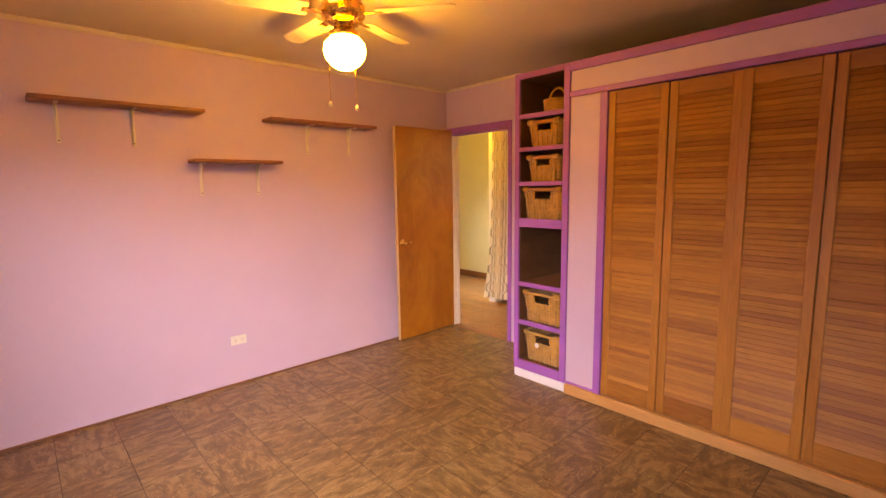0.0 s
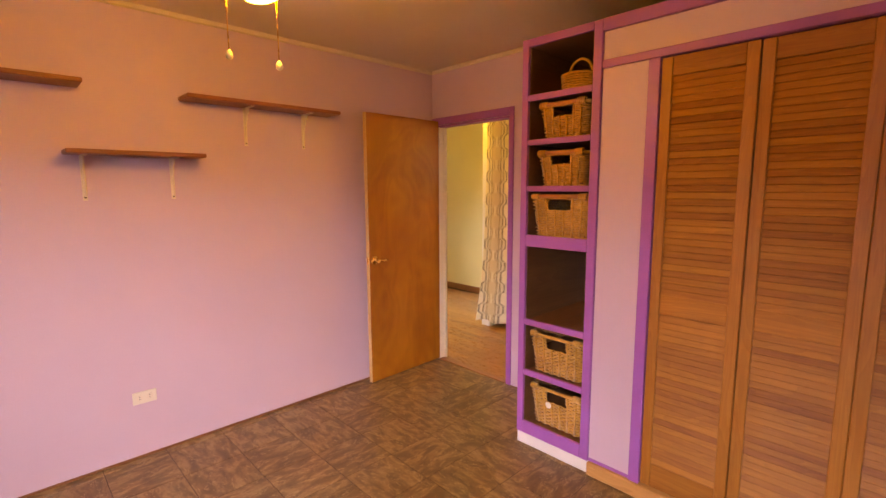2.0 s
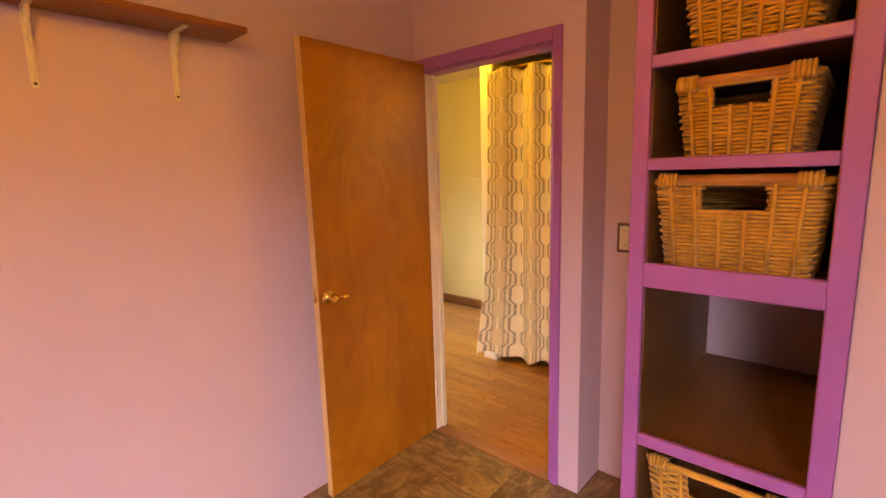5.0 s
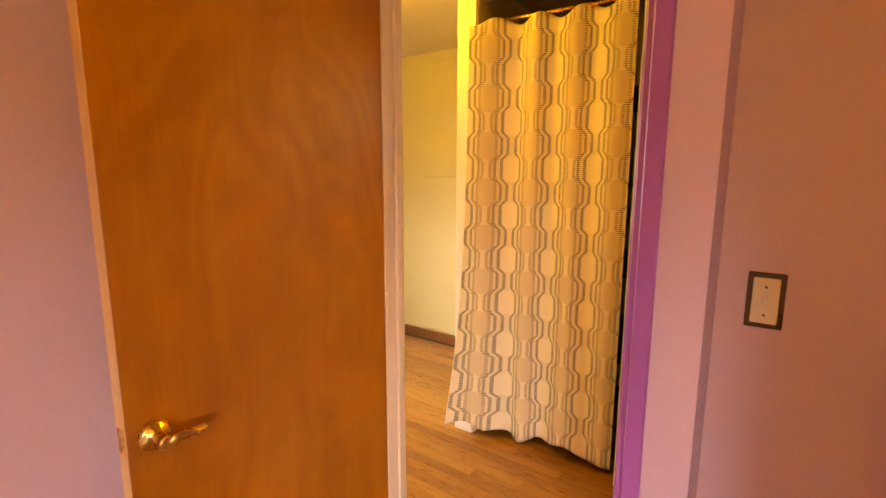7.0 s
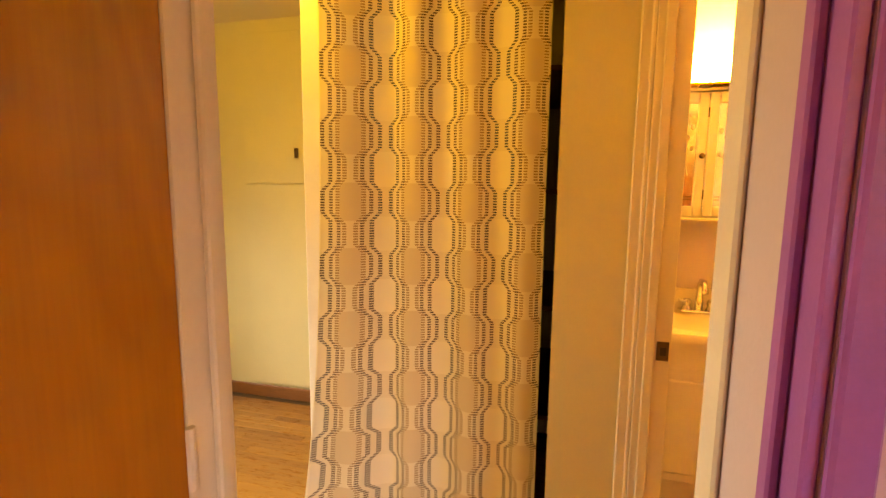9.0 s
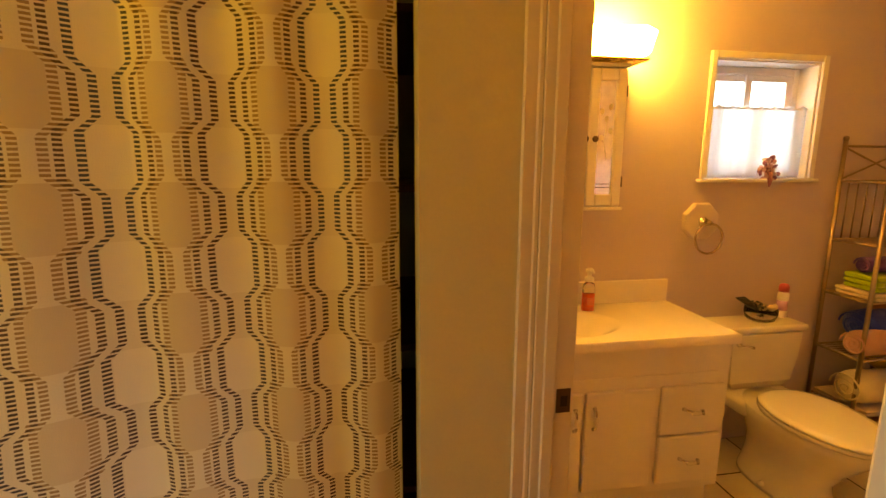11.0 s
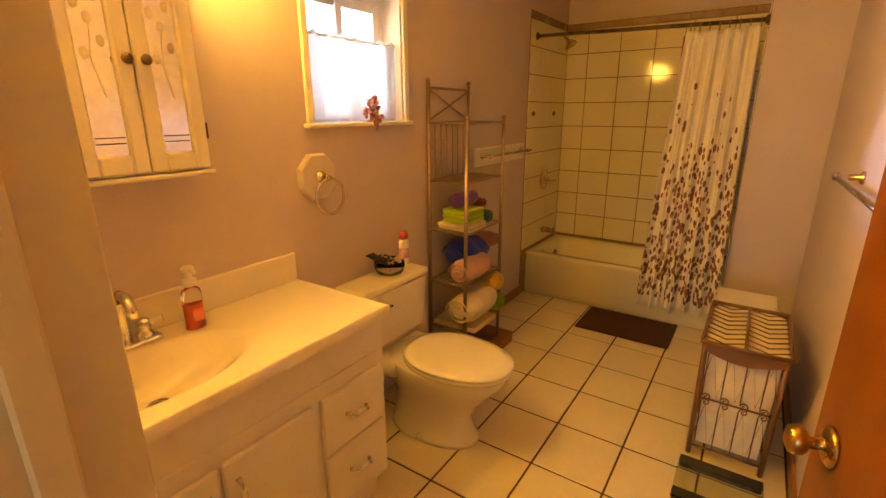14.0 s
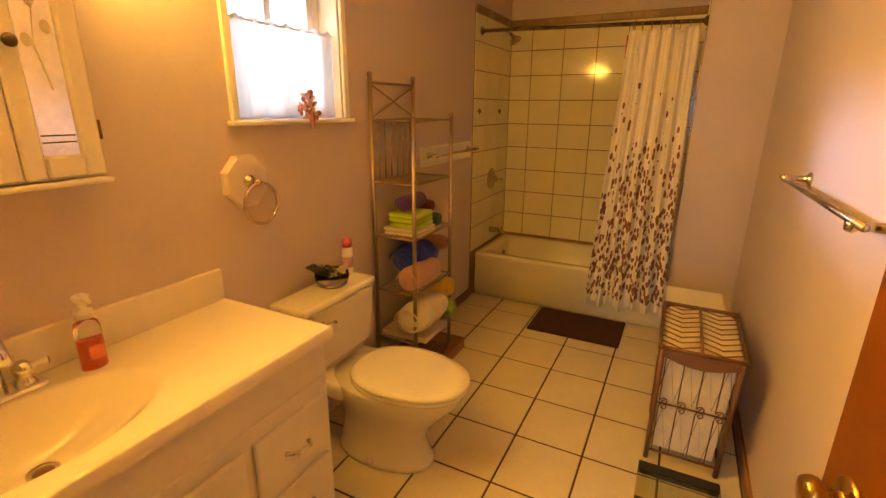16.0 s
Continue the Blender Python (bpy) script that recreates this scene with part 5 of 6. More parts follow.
def towel_roll(at, r, length, colour, name_col, axis="y", flat=0.9):
    """A rolled towel: a spiral-ended soft cylinder."""
    bm = bmesh.new()
    n, steps = 20, 12
    rings = []
    for i in range(steps + 1):
        f = i / steps
        rr = r * (1 - 0.5 * (abs(2 * f - 1) ** 14)) * (1 + 0.03 * math.sin(f * 17 + r * 90))
        ring = []
        for j in range(n):
            a = 2 * math.pi * j / n
            k = rr * (1 + 0.04 * math.sin(3 * a + f * 5))
            d = (f - 0.5) * length
            p = (k * math.cos(a), d, k * math.sin(a) * flat) if axis == "y" else (d, k * math.cos(a), k * math.sin(a) * flat)
            ring.append(Vector(at) + Vector(p))
        rings.append(ring)
    t = solid("rolled_towel", loft(rings), fabric(name_col + "_terry", colour, 300, 0.8), name_col.replace("_", " ") + " terry towel rolled on the rack", "towel", group="towels on the rack", smooth=True)
    sp = []
    for i in range(40):
        a, rr = i * 0.42, r * (0.92 - 0.85 * i / 40)
        sp.append((rr * math.cos(a), rr * math.sin(a) * flat))
    for s in (-0.5, 0.5):
        d = s * length * 1.004
        pts = [Vector(at) + Vector((p, d, q) if axis == "y" else (d, p, q)) for p, q in sp]
        part("spiral_edge", bar(pts, 0.005, 5), t.data.materials[0], t, smooth=True)
    return t


def towel_fold(x0, x1, y0, y1, z0, z1, colour, name_col):
    bm = bmesh.new()
    layers = max(2, int((z1 - z0) / 0.022))
    for k in range(layers):
        h = (z1 - z0) / layers
        j = random.uniform(-0.006, 0.006)
        box(bm, x0 + j, x1 + j, y0 - j, y1 + j, z0 + k * h, z0 + (k + 1) * h - 0.001, min(0.009, h * 0.45), None, 3)
    return solid("folded_towel", bm, fabric(name_col + "_towel", colour, 300, 0.8), name_col.replace("_", " ") + " towel folded on the rack", "towel", group="towels on the rack")


random.seed(3)
CREAM_T, LIME, PURP, PLUM, TEAL = (0.70, 0.60, 0.42), (0.36, 0.52, 0.04), (0.10, 0.03, 0.26), (0.18, 0.035, 0.06), (0.012, 0.09, 0.09)
towel_fold(5.15, 5.36, 0.90, 1.09, 0.832, 0.872, CREAM_T, "cream")
towel_fold(5.16, 5.33, 0.91, 1.08, 0.873, 0.950, LIME, "lime_green")
towel_roll((5.25, 0.985, 0.995), 0.045, 0.18, PURP, "deep_purple")
towel_roll((5.26, 0.815, 0.872), 0.044, 0.16, TEAL, "dark_teal", "x")
towel_roll((5.29, 0.830, 0.945), 0.040, 0.15, PLUM, "plum", "x")
towel_roll((5.20, 0.985, 0.605), 0.070, 0.27, (0.52, 0.30, 0.28), "dusty_pink")
towel_roll((5.30, 0.855, 0.660), 0.098, 0.27, (0.01, 0.03, 0.42), "royal_blue", "y", 0.8)
towel_roll((5.29, 0.735, 0.715), 0.050, 0.22, (0.36, 0.16, 0.11), "rust_pink", "x")
towel_roll((5.20, 0.955, 0.372), 0.090, 0.33, (0.74, 0.64, 0.46), "thick_cream")
towel_fold(5.11, 5.39, 0.83, 1.10, 0.257, 0.288, (0.58, 0.46, 0.38), "pale_mauve")
towel_roll((5.25, 0.752, 0.455), 0.066, 0.24, (0.70, 0.50, 0.08), "mustard_yellow", "x")
towel_roll((5.23, 0.748, 0.325), 0.060, 0.22, (0.28, 0.44, 0.05), "leaf_green", "x")
towel_fold(5.12, 5.37, 0.80, 1.09, 0.0745, 0.125, (0.13, 0.04, 0.07), "dark_plum")
solid("low_platform", block(5.10, 5.405, 0.60, 1.14, 0.0, 0.074, 0.005), M_BASEWOOD, "low brown wooden platform under the towel rack", "platform")

bar_e = thing("towel_bar", (XE, 0.2, 1.2), "brass towel bar on a white backing board", "towel bar")
part("backing_board", block(XE - 0.016, XE - 0.001, -0.12, 0.60, 1.12, 1.235, 0.005), M_WHITE, bar_e)
part("bar", bar([(XE - 0.075, -0.12, 1.185), (XE - 0.075, 0.58, 1.185)], 0.008, 10), M_POLISHED, bar_e, smooth=True)
for y in (-0.06, 0.52):
    part("post", turned([(0.022, -0.016), (0.022, -0.022), (0.01, -0.03), (0.010, -0.068), (0.015, -0.078), (0.010, -0.088), (0, -0.089)], (XE, y, 1.185), axis="x", seg=14), M_POLISHED, bar_e, smooth=True)
bar_w = thing("towel_bar", (XW, 1.3, 1.23), "brass towel bar on the mauve wall", "towel bar")
part("bar", bar([(XW + 0.075, 0.93, 1.225), (XW + 0.075, 1.87, 1.240)], 0.009, 10), M_POLISHED, bar_w, smooth=True)
for y in (1.00, 1.80):
    part("post", turned([(0.024, 0.001), (0.024, 0.008), (0.011, 0.016), (0.010, 0.065), (0.017, 0.075), (0.012, 0.088), (0, 0.089)], (XW, y, 1.23), axis="x", seg=14), M_POLISHED, bar_w, smooth=True)

# ---- bathroom: tub ----
tub = thing("bathtub", (4.7, -0.62, 0), "cream enamelled alcove bathtub", "bathtub")


def tub_mesh():
    """Outer box with a rolled rim and a sunk rounded inside."""
    x0, x1, y0, y1, zr = 4.002, XE - 0.010, YB + 0.010, YT, 0.36

    def rrect(a0, a1, b0, b1, r, z):
        out = []
        for cx, cy, s in ((a1 - r, b1 - r, 0), (a0 + r, b1 - r, 90), (a0 + r, b0 + r, 180), (a1 - r, b0 + r, 270)):
            for k in range(7):
                a = radians(s + 15 * k)
                out.append((cx + r * math.cos(a), cy + r * math.sin(a), z))
        return out
    rings = [rrect(x0, x1, y0, y1 - 0.02, 0.01, 0.0), rrect(x0, x1, y0, y1 - 0.02, 0.01, 0.035), rrect(x0, x1, y0, y1 - 0.008, 0.01, 0.045), rrect(x0, x1, y0, y1 - 0.012, 0.012, zr - 0.04),
             rrect(x0, x1, y0, y1, 0.015, zr - 0.02), rrect(x0, x1, y0, y1 - 0.004, 0.018, zr - 0.004), rrect(x0 + 0.01, x1 - 0.01, y0 + 0.008, y1 - 0.018, 0.03, zr),
             rrect(x0 + 0.07, x1 - 0.09, y0 + 0.05, y1 - 0.075, 0.10, zr - 0.004), rrect(x0 + 0.085, x1 - 0.10, y0 + 0.06, y1 - 0.09, 0.10, zr - 0.03),
             rrect(x0 + 0.16, x1 - 0.13, y0 + 0.09, y1 - 0.12, 0.12, 0.10), rrect(x0 + 0.22, x1 - 0.18, y0 + 0.14, y1 - 0.17, 0.12, 0.06)]
    return loft(rings)


part("shell", tub_mesh(), M_TUB, tub, smooth=True)
part("overflow", turned([(0.032, 0), (0.032, -0.008), (0.02, -0.014), (0, -0.014)], (XE - 0.125, -0.62, 0.27), axis="x", seg=18), M_NICKEL, tub, smooth=True)
sp = thing("tub_spout", (XE, -0.58, 0.47), "brushed nickel tub spout on the tiled wall", "faucet")
part("spout", bar([(XE - 0.012, -0.58, 0.475), (XE - 0.06, -0.58, 0.478), (XE - 0.115, -0.58, 0.472), (XE - 0.135, -0.58, 0.448)], [0.026, 0.022, 0.02, 0.018], 14), M_POLISHED, sp, smooth=True)
part("diverter", bar([(XE - 0.115, -0.58, 0.49), (XE - 0.115, -0.58, 0.512)], 0.006, 8), M_POLISHED, sp, smooth=True)
vv = thing("shower_valve", (XE, -0.56, 0.91), "round brushed nickel shower valve with a lever", "faucet")
part("escutcheon", turned([(0.085, -0.011), (0.083, -0.016), (0.06, -0.024), (0.028, -0.028), (0.026, -0.06), (0, -0.062)], (XE, -0.56, 0.91), axis="x", seg=28), M_POLISHED, vv, smooth=True)
part("lever", bar([(XE - 0.055, -0.56, 0.91), (XE - 0.075, -0.59, 0.905), (XE - 0.08, -0.645, 0.90)], [0.012, 0.009, 0.007], 10), M_POLISHED, vv, smooth=True)
head = thing("shower_fixture", (XE, -0.62, 2.0), "nickel shower head on a bent arm", "shower head")
part("arm", bar([(XE - 0.011, -0.62, 2.03), (XE - 0.06, -0.62, 2.035), (XE - 0.11, -0.62, 2.00)], 0.009, 10), M_POLISHED, head, smooth=True)
hm = turned([(0.012, 0.0), (0.016, -0.02), (0.045, -0.055), (0.05, -0.065), (0.0, -0.066)], (0, 0, 0), seg=20)
bmesh.ops.transform(hm, matrix=Matrix.Translation((XE - 0.11, -0.62, 2.0)) @ Matrix.Rotation(radians(35), 4, "Y"), verts=hm.verts)
part("head", hm, M_POLISHED, head, smooth=True)

rod = thing("shower_rod", (4.7, YT - 0.03, 1.985), "dark bronze shower curtain rod", "curtain rod")
part("rod", bar([(4.002, -0.285, 1.955), (XE - 0.002, -0.285, 1.985)], 0.0125, 12), M_BRONZE, rod, smooth=True)
for x, z, s in ((4.002, 1.955, 1), (XE - 0.002, 1.985, -1)):
    part("flange", turned([(0.03, 0), (0.028, 0.01 * s), (0.016, 0.022 * s)], (x, -0.285, z), axis="x", seg=18), M_BRONZE, rod, smooth=True)
shc = thing("shower_curtain", (4.25, -0.29, 0.15), "white shower curtain with brown leaves, drawn to one side", "curtain")


def shower_shape(s, h):
    x = (4.52 - 0.10 * h) * (1 - s) + (4.015 + 0.02 * h) * s
    amp = 0.020 + 0.018 * (1 - h)
    wave = math.sin(s * 33 + 0.9 * math.sin(s * 9 + h) + 0.5 * math.sin(h * 3)) + 0.45 * math.sin(s * 71 + 2 * h)
    return (x, -0.215 - 0.05 * h + amp * wave + 0.01 * math.sin(s * 17), 0.125 + 0.01 * math.sin(s * 23) + h * 1.795 + (0.008 * math.cos(s * 46) if h > 0.97 else 0))


cloth("cloth", (1.25, 0.0), 80, 170, shower_shape, M_LEAF, shc)
for k in range(8):
    x = 4.04 + k * 0.052
    part("ring", bar([(x, -0.285 + 0.022 * math.cos(a), 1.947 + 0.028 * math.sin(a)) for a in [i * math.pi / 6 for i in range(12)]], 0.002, 5, True), M_NICKEL, shc)
tagr = thing("red_tag", (4.425, -0.26, 1.8), "red hanging tag on the shower rod", "tag")
part("cord", bar([(4.425, -0.27, 1.955), (4.425, -0.262, 1.90)], 0.002, 6), M_DARK, tagr)
part("tag", block(4.415, 4.435, -0.266, -0.256, 1.76, 1.90, 0.004), paint("red_plastic", (0.40, 0.02, 0.02), 0.4, 0.1), tagr)

mat_b = solid("bath_mat", block(4.225, 4.83, -0.235, 0.165, 0.0, 0.014, 0.006, None, 2), M_MAT, "dark brown bath mat on the tiles", "mat")

# ---- bathroom: hamper, box, scale, door ----
HX0, HX1, HY0, HY1, HZ = 3.725, 3.992, 0.75, 1.20, 0.585
ham = thing("laundry_hamper", (3.86, 0.98, 0.0), "scrolled bronze wire hamper with a cotton liner", "hamper")
lin = loft([[(HX0 + 0.02, HY0 + 0.03, 0.06), (HX1 - 0.02, HY0 + 0.03, 0.06), (HX1 - 0.02, HY1 - 0.10, 0.06), (HX0 + 0.02, HY1 - 0.10, 0.06)],
            [(HX0 + 0.01, HY0 + 0.01, HZ - 0.06), (HX1 - 0.01, HY0 + 0.01, HZ - 0.06), (HX1 - 0.01, HY1 - 0.03, HZ - 0.06), (HX0 + 0.01, HY1 - 0.03, HZ - 0.06)]])
part("liner", lin, M_LINEN, ham, "pale cotton liner")


def hy(z):
    return HY1 - 0.085 * (1 - z / HZ)


M_RUST = paint("rust_brown_wire", (0.13, 0.055, 0.022), 0.4, 0.2, 20, 200, 0.1, 0.5)
frm = bmesh.new()
for x in (HX0, HX1):
    tube(frm, [(x, hy(0), 0.002), (x, hy(HZ), HZ)], 0.0105, 8)
    tube(frm, [(x, HY0 + 0.02, 0.002), (x, HY0, HZ)], 0.0105, 8)
for z in (0.05, HZ - 0.03):
    tube(frm, [(HX0, hy(z), z), (HX1, hy(z), z), (HX1, HY0, z), (HX0, HY0, z)], 0.006, 6, True)
tube(frm, [(HX0, hy(0.31), 0.31), (HX1, hy(0.31), 0.31)], 0.004, 6)
tube(frm, [(HX1, hy(0.31), 0.31), (HX1, HY0, 0.31)], 0.004, 6)
part("frame", frm, M_RUST, ham, smooth=True)
for lo, hi in ((0.33, HZ - 0.035), (0.055, 0.29)):
    nz = 8
    pts = []
    for k in range(nz + 1):
        x = HX0 + (HX1 - HX0) * k / nz
        z = hi if k % 2 else lo
        pts.append((x, hy(z) + 0.004, z))
    part("zigzag_wire", bar(pts, 0.0032, 6), M_RUST, ham, smooth=True)
    pts = []
    for k in range(nz + 1):
        y = HY0 + (hy(0.3) - HY0) * k / nz
        pts.append((HX1 + 0.002, y, hi if k % 2 else lo))
    part("zigzag_wire", bar(pts, 0.0032, 6), M_RUST, ham, smooth=True)
    for k in range(1, 8, 2):
        x = HX0 + (HX1 - HX0) * (k + 0.5) / 8
        part("upright_wire", bar([(x, hy(lo) + 0.003, lo), (x, hy(hi) + 0.003, hi)], 0.0026, 5), M_RUST, ham, smooth=True)
    for k in range(4):
        xc = HX0 + (HX1 - HX0) * (k + 0.5) / 4
        zc = lo - 0.006 if lo > 0.2 else hi + 0.006
        part("scroll", bar([(xc + (0.016 - 0.0009 * i) * math.cos(i * 0.6), hy(zc) + 0.006, zc + (0.016 - 0.0009 * i) * math.sin(i * 0.6)) for i in range(15)], 0.0028, 5), M_RUST, ham, smooth=True)
ld = bmesh.new()
tube(ld, [(HX0 - 0.012, HY1 + 0.012, HZ), (HX1 + 0.012, HY1 + 0.012, HZ), (HX1 + 0.012, HY0 - 0.012, HZ), (HX0 - 0.012, HY0 - 0.012, HZ)], 0.009, 8, True)
lid = part("lid", ld, M_RUST, ham, "wire lattice lid", smooth=True)
part("middle_bar", bar([((HX0 + HX1) / 2, HY1 + 0.01, HZ), ((HX0 + HX1) / 2, HY0 - 0.01, HZ)], 0.006, 6), M_RUST, lid, smooth=True)
for k in range(9):
    y0 = HY0 + (HY1 - HY0) * k / 9
    for xa, xb2 in ((HX0 - 0.01, (HX0 + HX1) / 2), ((HX0 + HX1) / 2, HX1 + 0.01)):
        part("lattice_wire", bar([(xa, y0, HZ), ((xa + xb2) / 2, y0 + 0.045, HZ), (xb2, y0, HZ)], 0.0032, 6), M_RUST, lid, smooth=True)
part("lid_cloth", block(HX0 - 0.005, HX1 + 0.005, HY0 - 0.004, HY1 + 0.004, HZ - 0.024, HZ - 0.012, 0.004), M_LINEN, ham)
band = bmesh.new()
rings = []
for k in range(17):
    x, zb = HX0 + (HX1 - HX0) * k / 16, HZ - 0.040 - 0.030 * math.sin(math.pi * k / 16)
    rings.append([band.verts.new(c) for c in ((x, HY1 - 0.002, zb), (x, HY1 + 0.006, zb), (x, HY1 + 0.006, HZ - 0.006), (x, HY1 - 0.002, HZ - 0.006))])
for a, b in zip(rings, rings[1:]):
    for k in range(4):
        band.faces.new((a[k], b[k], b[(k + 1) % 4], a[(k + 1) % 4]))
band.faces.new(rings[0])
band.faces.new(rings[-1][::-1])
bmesh.ops.recalc_face_normals(band, faces=band.faces)
part("front_band", band, M_RUST, ham, "brown sagging band under the lid")

crate = thing("storage_box", (3.87, 0.48, 0), "pale lidded storage box beside the hamper", "box")
part("body", block(3.74, 4.0, 0.27, 0.70, 0.0, 0.48, 0.01), M_LAMINATE, crate)
part("lid", block(3.732, 4.008, 0.262, 0.708, 0.4805, 0.51, 0.008, None, 2), M_LAMINATE, crate)

scl = thing("bathroom_scale", (3.86, 1.33, 0), "glass bathroom scale with black end bars", "scale")
gp = part("glass_plate", block(3.715, 4.015, 1.19, 1.46, 0.026, 0.034, 0.002), glass("tinted_glass", (0.75, 0.72, 0.55)), scl)
gp.visible_shadow = False
for y0 in (1.20, 1.41):
    part("end_bar", block(3.718, 4.012, y0, y0 + 0.04, 0.0, 0.0255, 0.004), M_DARK, scl)
    part("end_band", block(3.717, 4.013, y0 - 0.004, y0 + 0.044, 0.0345, 0.038, 0.001), M_DARK, scl)

bdoor = thing("door_bathroom", (3.662, 2.990, 0), "orange veneered bathroom door standing open", "door", rz=-79.5)
tagged(bdoor, kind="structure")
part("door_leaf", block(0.0, 0.695, -0.035, 0.0, 0.012, 2.01, 0.002), M_BATHDOOR, bdoor)
prof = [(0.030, 0.0), (0.030, 0.003), (0.025, 0.007), (0.012, 0.009), (0.009, 0.012), (0.009, 0.026), (0.016, 0.030), (0.0215, 0.036), (0.0225, 0.044), (0.020, 0.051), (0.012, 0.055), (0.0, 0.056)]
part("knob", turned(prof, (0.630, 0.0005, 0.985), axis="y", seg=22), M_AGED, bdoor, "polished brass knob", smooth=True)
part("knob", turned([(a, -b) for a, b in prof], (0.630, -0.0355, 0.985), axis="y", seg=22), M_AGED, bdoor, "polished brass knob", smooth=True)
part("latch_plate", block(0.695, 0.697, -0.029, -0.006, 0.95, 1.015), M_BRASS, bdoor)

# ---- tiles and planks ----


def piece_mesh(name, w, h, t, r, material):
    return finish(box(bmesh.new(), -w / 2, w / 2, -h / 2, h / 2, -t, 0, r), name, material)


def lay(parent, mesh, m):
    ob = new("tile" if "plank" not in mesh.name else "plank", mesh)
    ob.parent = parent
    ob.matrix_basis = m
    return ob


cut_cache = {}


def floor_tiles(parent, x0, x1, y0, y1, px, py, ox, oy, gap, material, z=0.0, t=0.004, r=0.001):
    """Tiles on a grid through (ox, oy), cut at the edges."""
    i0, i1 = math.floor((x0 - ox) / px), math.ceil((x1 - ox) / px)
    j0, j1 = math.floor((y0 - oy) / py), math.ceil((y1 - oy) / py)
    for i in range(i0, i1):
        for j in range(j0, j1):
            a0, a1 = max(ox + i * px + gap / 2, x0), min(ox + (i + 1) * px - gap / 2, x1)
            b0, b1 = max(oy + j * py + gap / 2, y0), min(oy + (j + 1) * py - gap / 2, y1)
            if a1 - a0 < 0.01 or b1 - b0 < 0.01:
                continue
            key = (material.name, round(a1 - a0, 4), round(b1 - b0, 4))
            if key not in cut_cache:
                cut_cache[key] = piece_mesh("tile", a1 - a0, b1 - b0, t, r, material)
            lay(parent, cut_cache[key], pose((a0 + a1) / 2, (b0 + b1) / 2, z))


floor_tiles(floor_bed, X_W, X_B - 0.001, Y_S, Y_N, 0.3, 0.3, 1.49, 2.67, 0.0035, M_VINYL, 0.0, 0.003, 0.0012)
floor_tiles(floor_bed, X_B + 0.001, X_R, Y_S, 2.974, 0.3, 0.3, 1.49, 2.67, 0.0035, M_VINYL, 0.0, 0.003, 0.0012)
floor_tiles(floor_bath, XW, XE, YT - 0.02, BY0, 0.304, 0.322, 4.544, 1.243, 0.009, M_FLOORTILE, 0.0, 0.004, 0.002)

back_wall = bpy.data.objects["wall_bath_south"]
east_wall = bpy.data.objects["wall_bath_east"]
end_wall = bpy.data.objects["wall_tub_end"]
grout = bmesh.new()
box(grout, 4.0, XE - 0.003, YB + 0.0005, YB + 0.003, 0.30, 2.147)
box(grout, XE - 0.003, XE - 0.0005, YB + 0.003, -0.175, 0.0, 2.147)
box(grout, 4.0005, 4.003, YB + 0.003, YT - 0.03, 0.30, 2.147)
solid("trim_grout", grout, paint("tan_grout", (0.29, 0.19, 0.095), 0.9, 0.15, 8, 150, 0.2), "tan grout behind the tub tiles", kind="structure")
PW, PH, GZ = 0.2555, 0.1918, 0.378


def wall_tiles(parent, a_edges, turn):
    for k in range(10):
        z0, z1 = GZ + k * PH, min(GZ + (k + 1) * PH, 2.092)
        if z1 - z0 < 0.02:
            continue
        for a0, a1 in a_edges:
            key = ("wt", round(a1 - a0, 4), round(z1 - z0, 4))
            if key not in cut_cache:
                cut_cache[key] = piece_mesh("tile", a1 - a0 - 0.006, z1 - z0 - 0.006, 0.006, 0.0015, M_WALLTILE)
            lay(parent, cut_cache[key], turn((a0 + a1) / 2, (z0 + z1) / 2))


def spans(a0, a1, p, o):
    k = math.floor((a0 - o) / p)
    out = []
    while o + k * p < a1:
        s, e = max(a0, o + k * p), min(a1, o + (k + 1) * p)
        if e - s > 0.02:
            out.append((s, e))
        k += 1
    return out


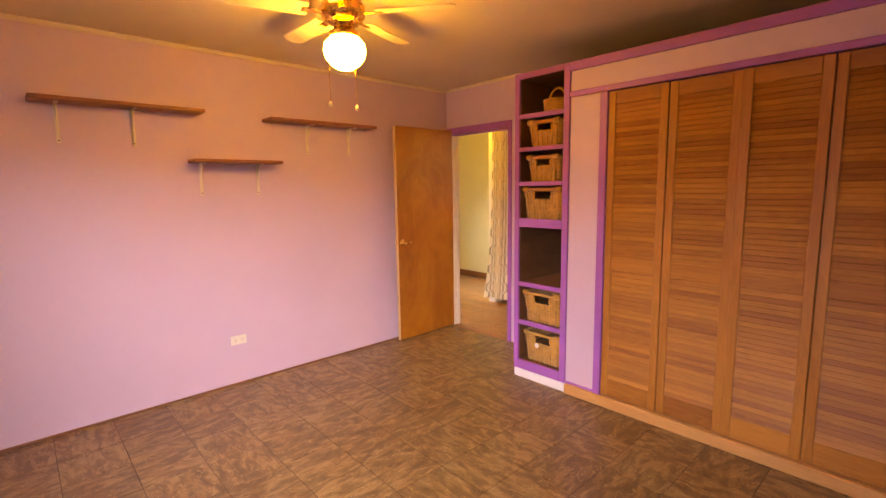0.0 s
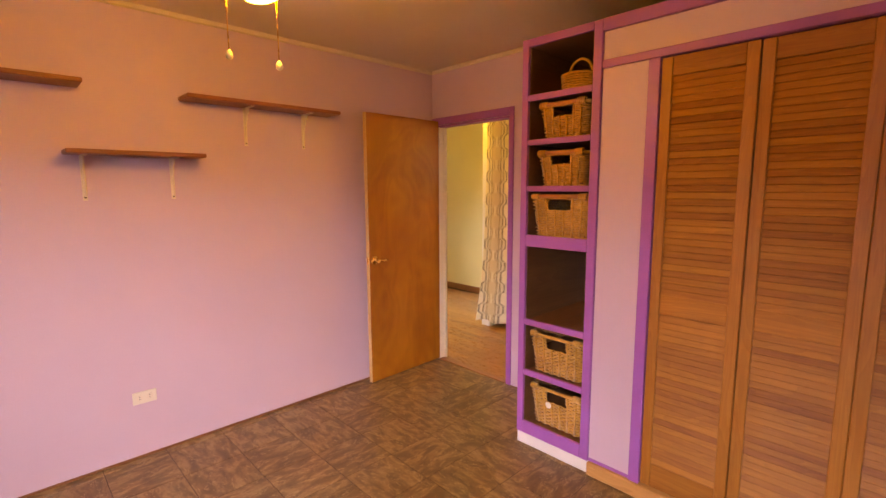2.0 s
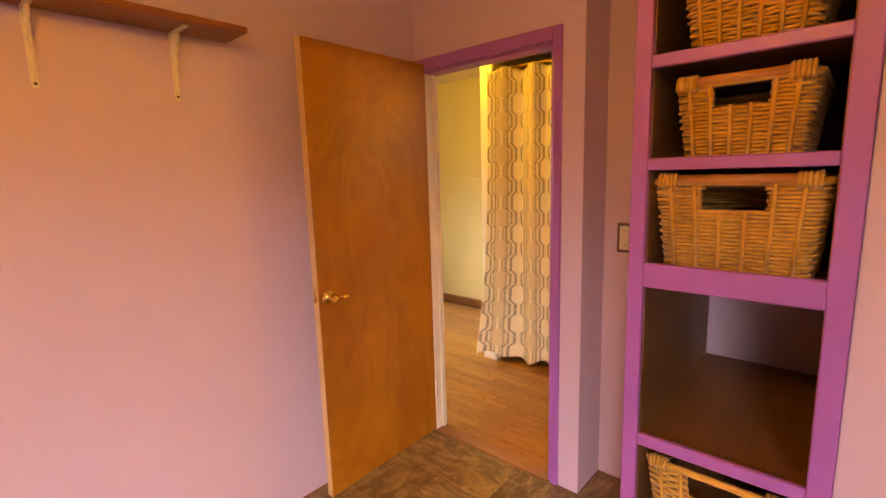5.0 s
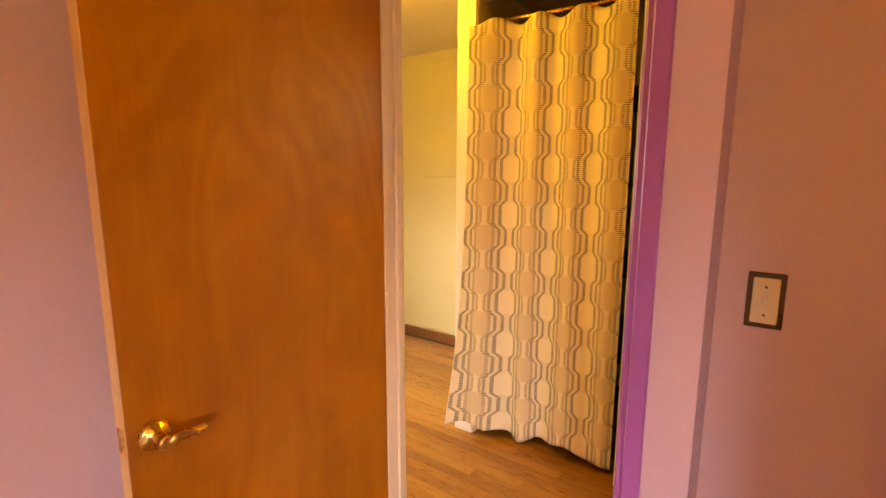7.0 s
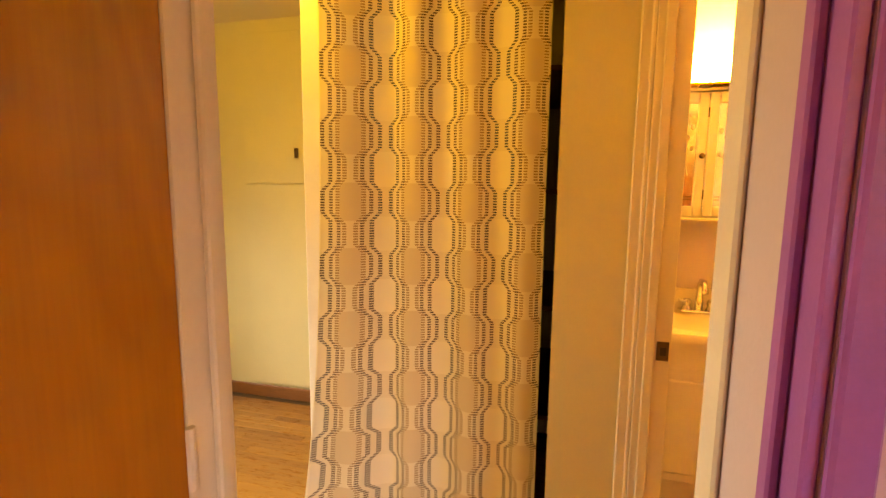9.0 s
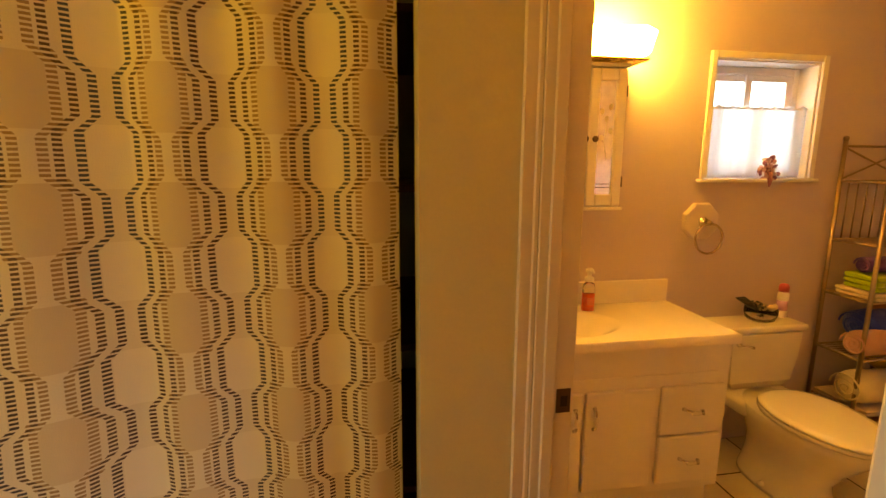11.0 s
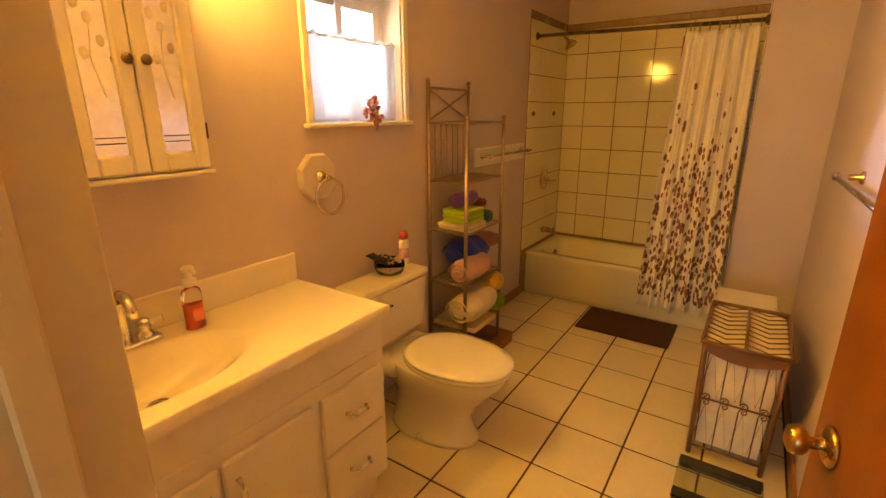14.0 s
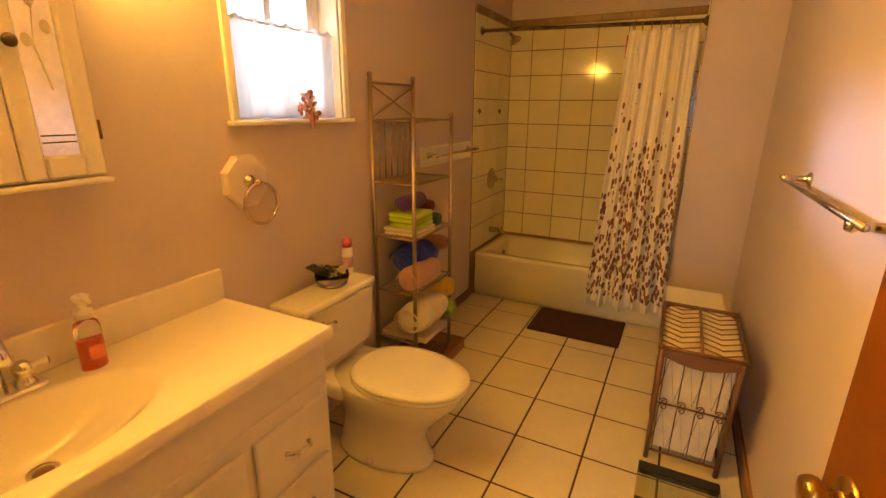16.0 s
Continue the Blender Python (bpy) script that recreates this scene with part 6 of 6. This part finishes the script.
wall_tiles(back_wall, spans(4.003, XE - 0.01, PW, 4.976), lambda a, z: pose(a, YB + 0.0095, z, 90, 0, 0))
wall_tiles(east_wall, spans(YB + 0.01, -0.178, PW, YB + 0.01), lambda a, z: pose(XE - 0.0095, a, z, 90, 0, -90))
wall_tiles(end_wall, spans(YB + 0.01, YT - 0.035, PW, YB + 0.01), lambda a, z: pose(4.0095, a, z, 90, 0, 90))
bd = bmesh.new()
for s, e in spans(4.003, XE - 0.01, 0.2, 4.1):
    box(bd, s + 0.002, e - 0.002, YB + 0.003, YB + 0.012, 2.096, 2.143, 0.003)
for s, e in spans(YB + 0.014, -0.178, 0.2, -0.9):
    box(bd, XE - 0.012, XE - 0.003, s + 0.002, e - 0.002, 2.096, 2.143, 0.003)
solid("trim_tile_border", bd, M_BORDER, "brown border tiles above the tub tiles", kind="structure")
for x, y, rz in ((5.095, YB + 0.0098, 0), (XE - 0.0098, -0.28, -90), (XE - 0.0098, -0.70, -90)):
    dm = turned([(0.042, 0.0), (0.040, 0.0012), (0, 0.0012)], (0, 0, 0), seg=4, sx=1.0, sy=0.55)
    dob = solid("deco_inset", dm, M_BORDER, "small brown diamond inset on a tub tile", "tile inset", group="diamond insets")
    dob.matrix_world = pose(x, y, 1.44, 90, 0, rz)

PL = 0.057
plank_meshes = [piece_mesh("plank", PL - 0.0012, ln, 0.003, 0.0008, M_PLANK) for ln in (0.62, 0.78, 0.94)]
rng = random.Random(8)
rest = bmesh.new()
count = 0
nx = int((5.44 - X_H) / PL)
for i in range(nx):
    x = X_H + PL * (i + 0.5)
    y = BY1 + 0.001 - rng.uniform(0, 0.5)
    while y < 6.45:
        k = rng.randrange(3)
        ln = (0.62, 0.78, 0.94)[k]
        y0, y1 = max(y, BY1 + 0.001), min(y + ln, 6.49)
        inside = y1 - y0 > 0.05
        if inside and y0 == y and y1 == y + ln and count < 290:
            lay(floor_hall, plank_meshes[k], pose(x, y + ln / 2, 0))
            count += 1
        elif inside:
            box(rest, x - PL / 2 + 0.0006, x + PL / 2 - 0.0006, y0, y1 - 0.001, -0.003, 0.0)
        y += ln + 0.001
box(rest, X_B + 0.051, X_H, DY0 + 0.02, DY1 - 0.02, -0.0025, 0.002)
tagged(part("plank_ends", rest, M_PLANK, floor_hall), kind="stuff")
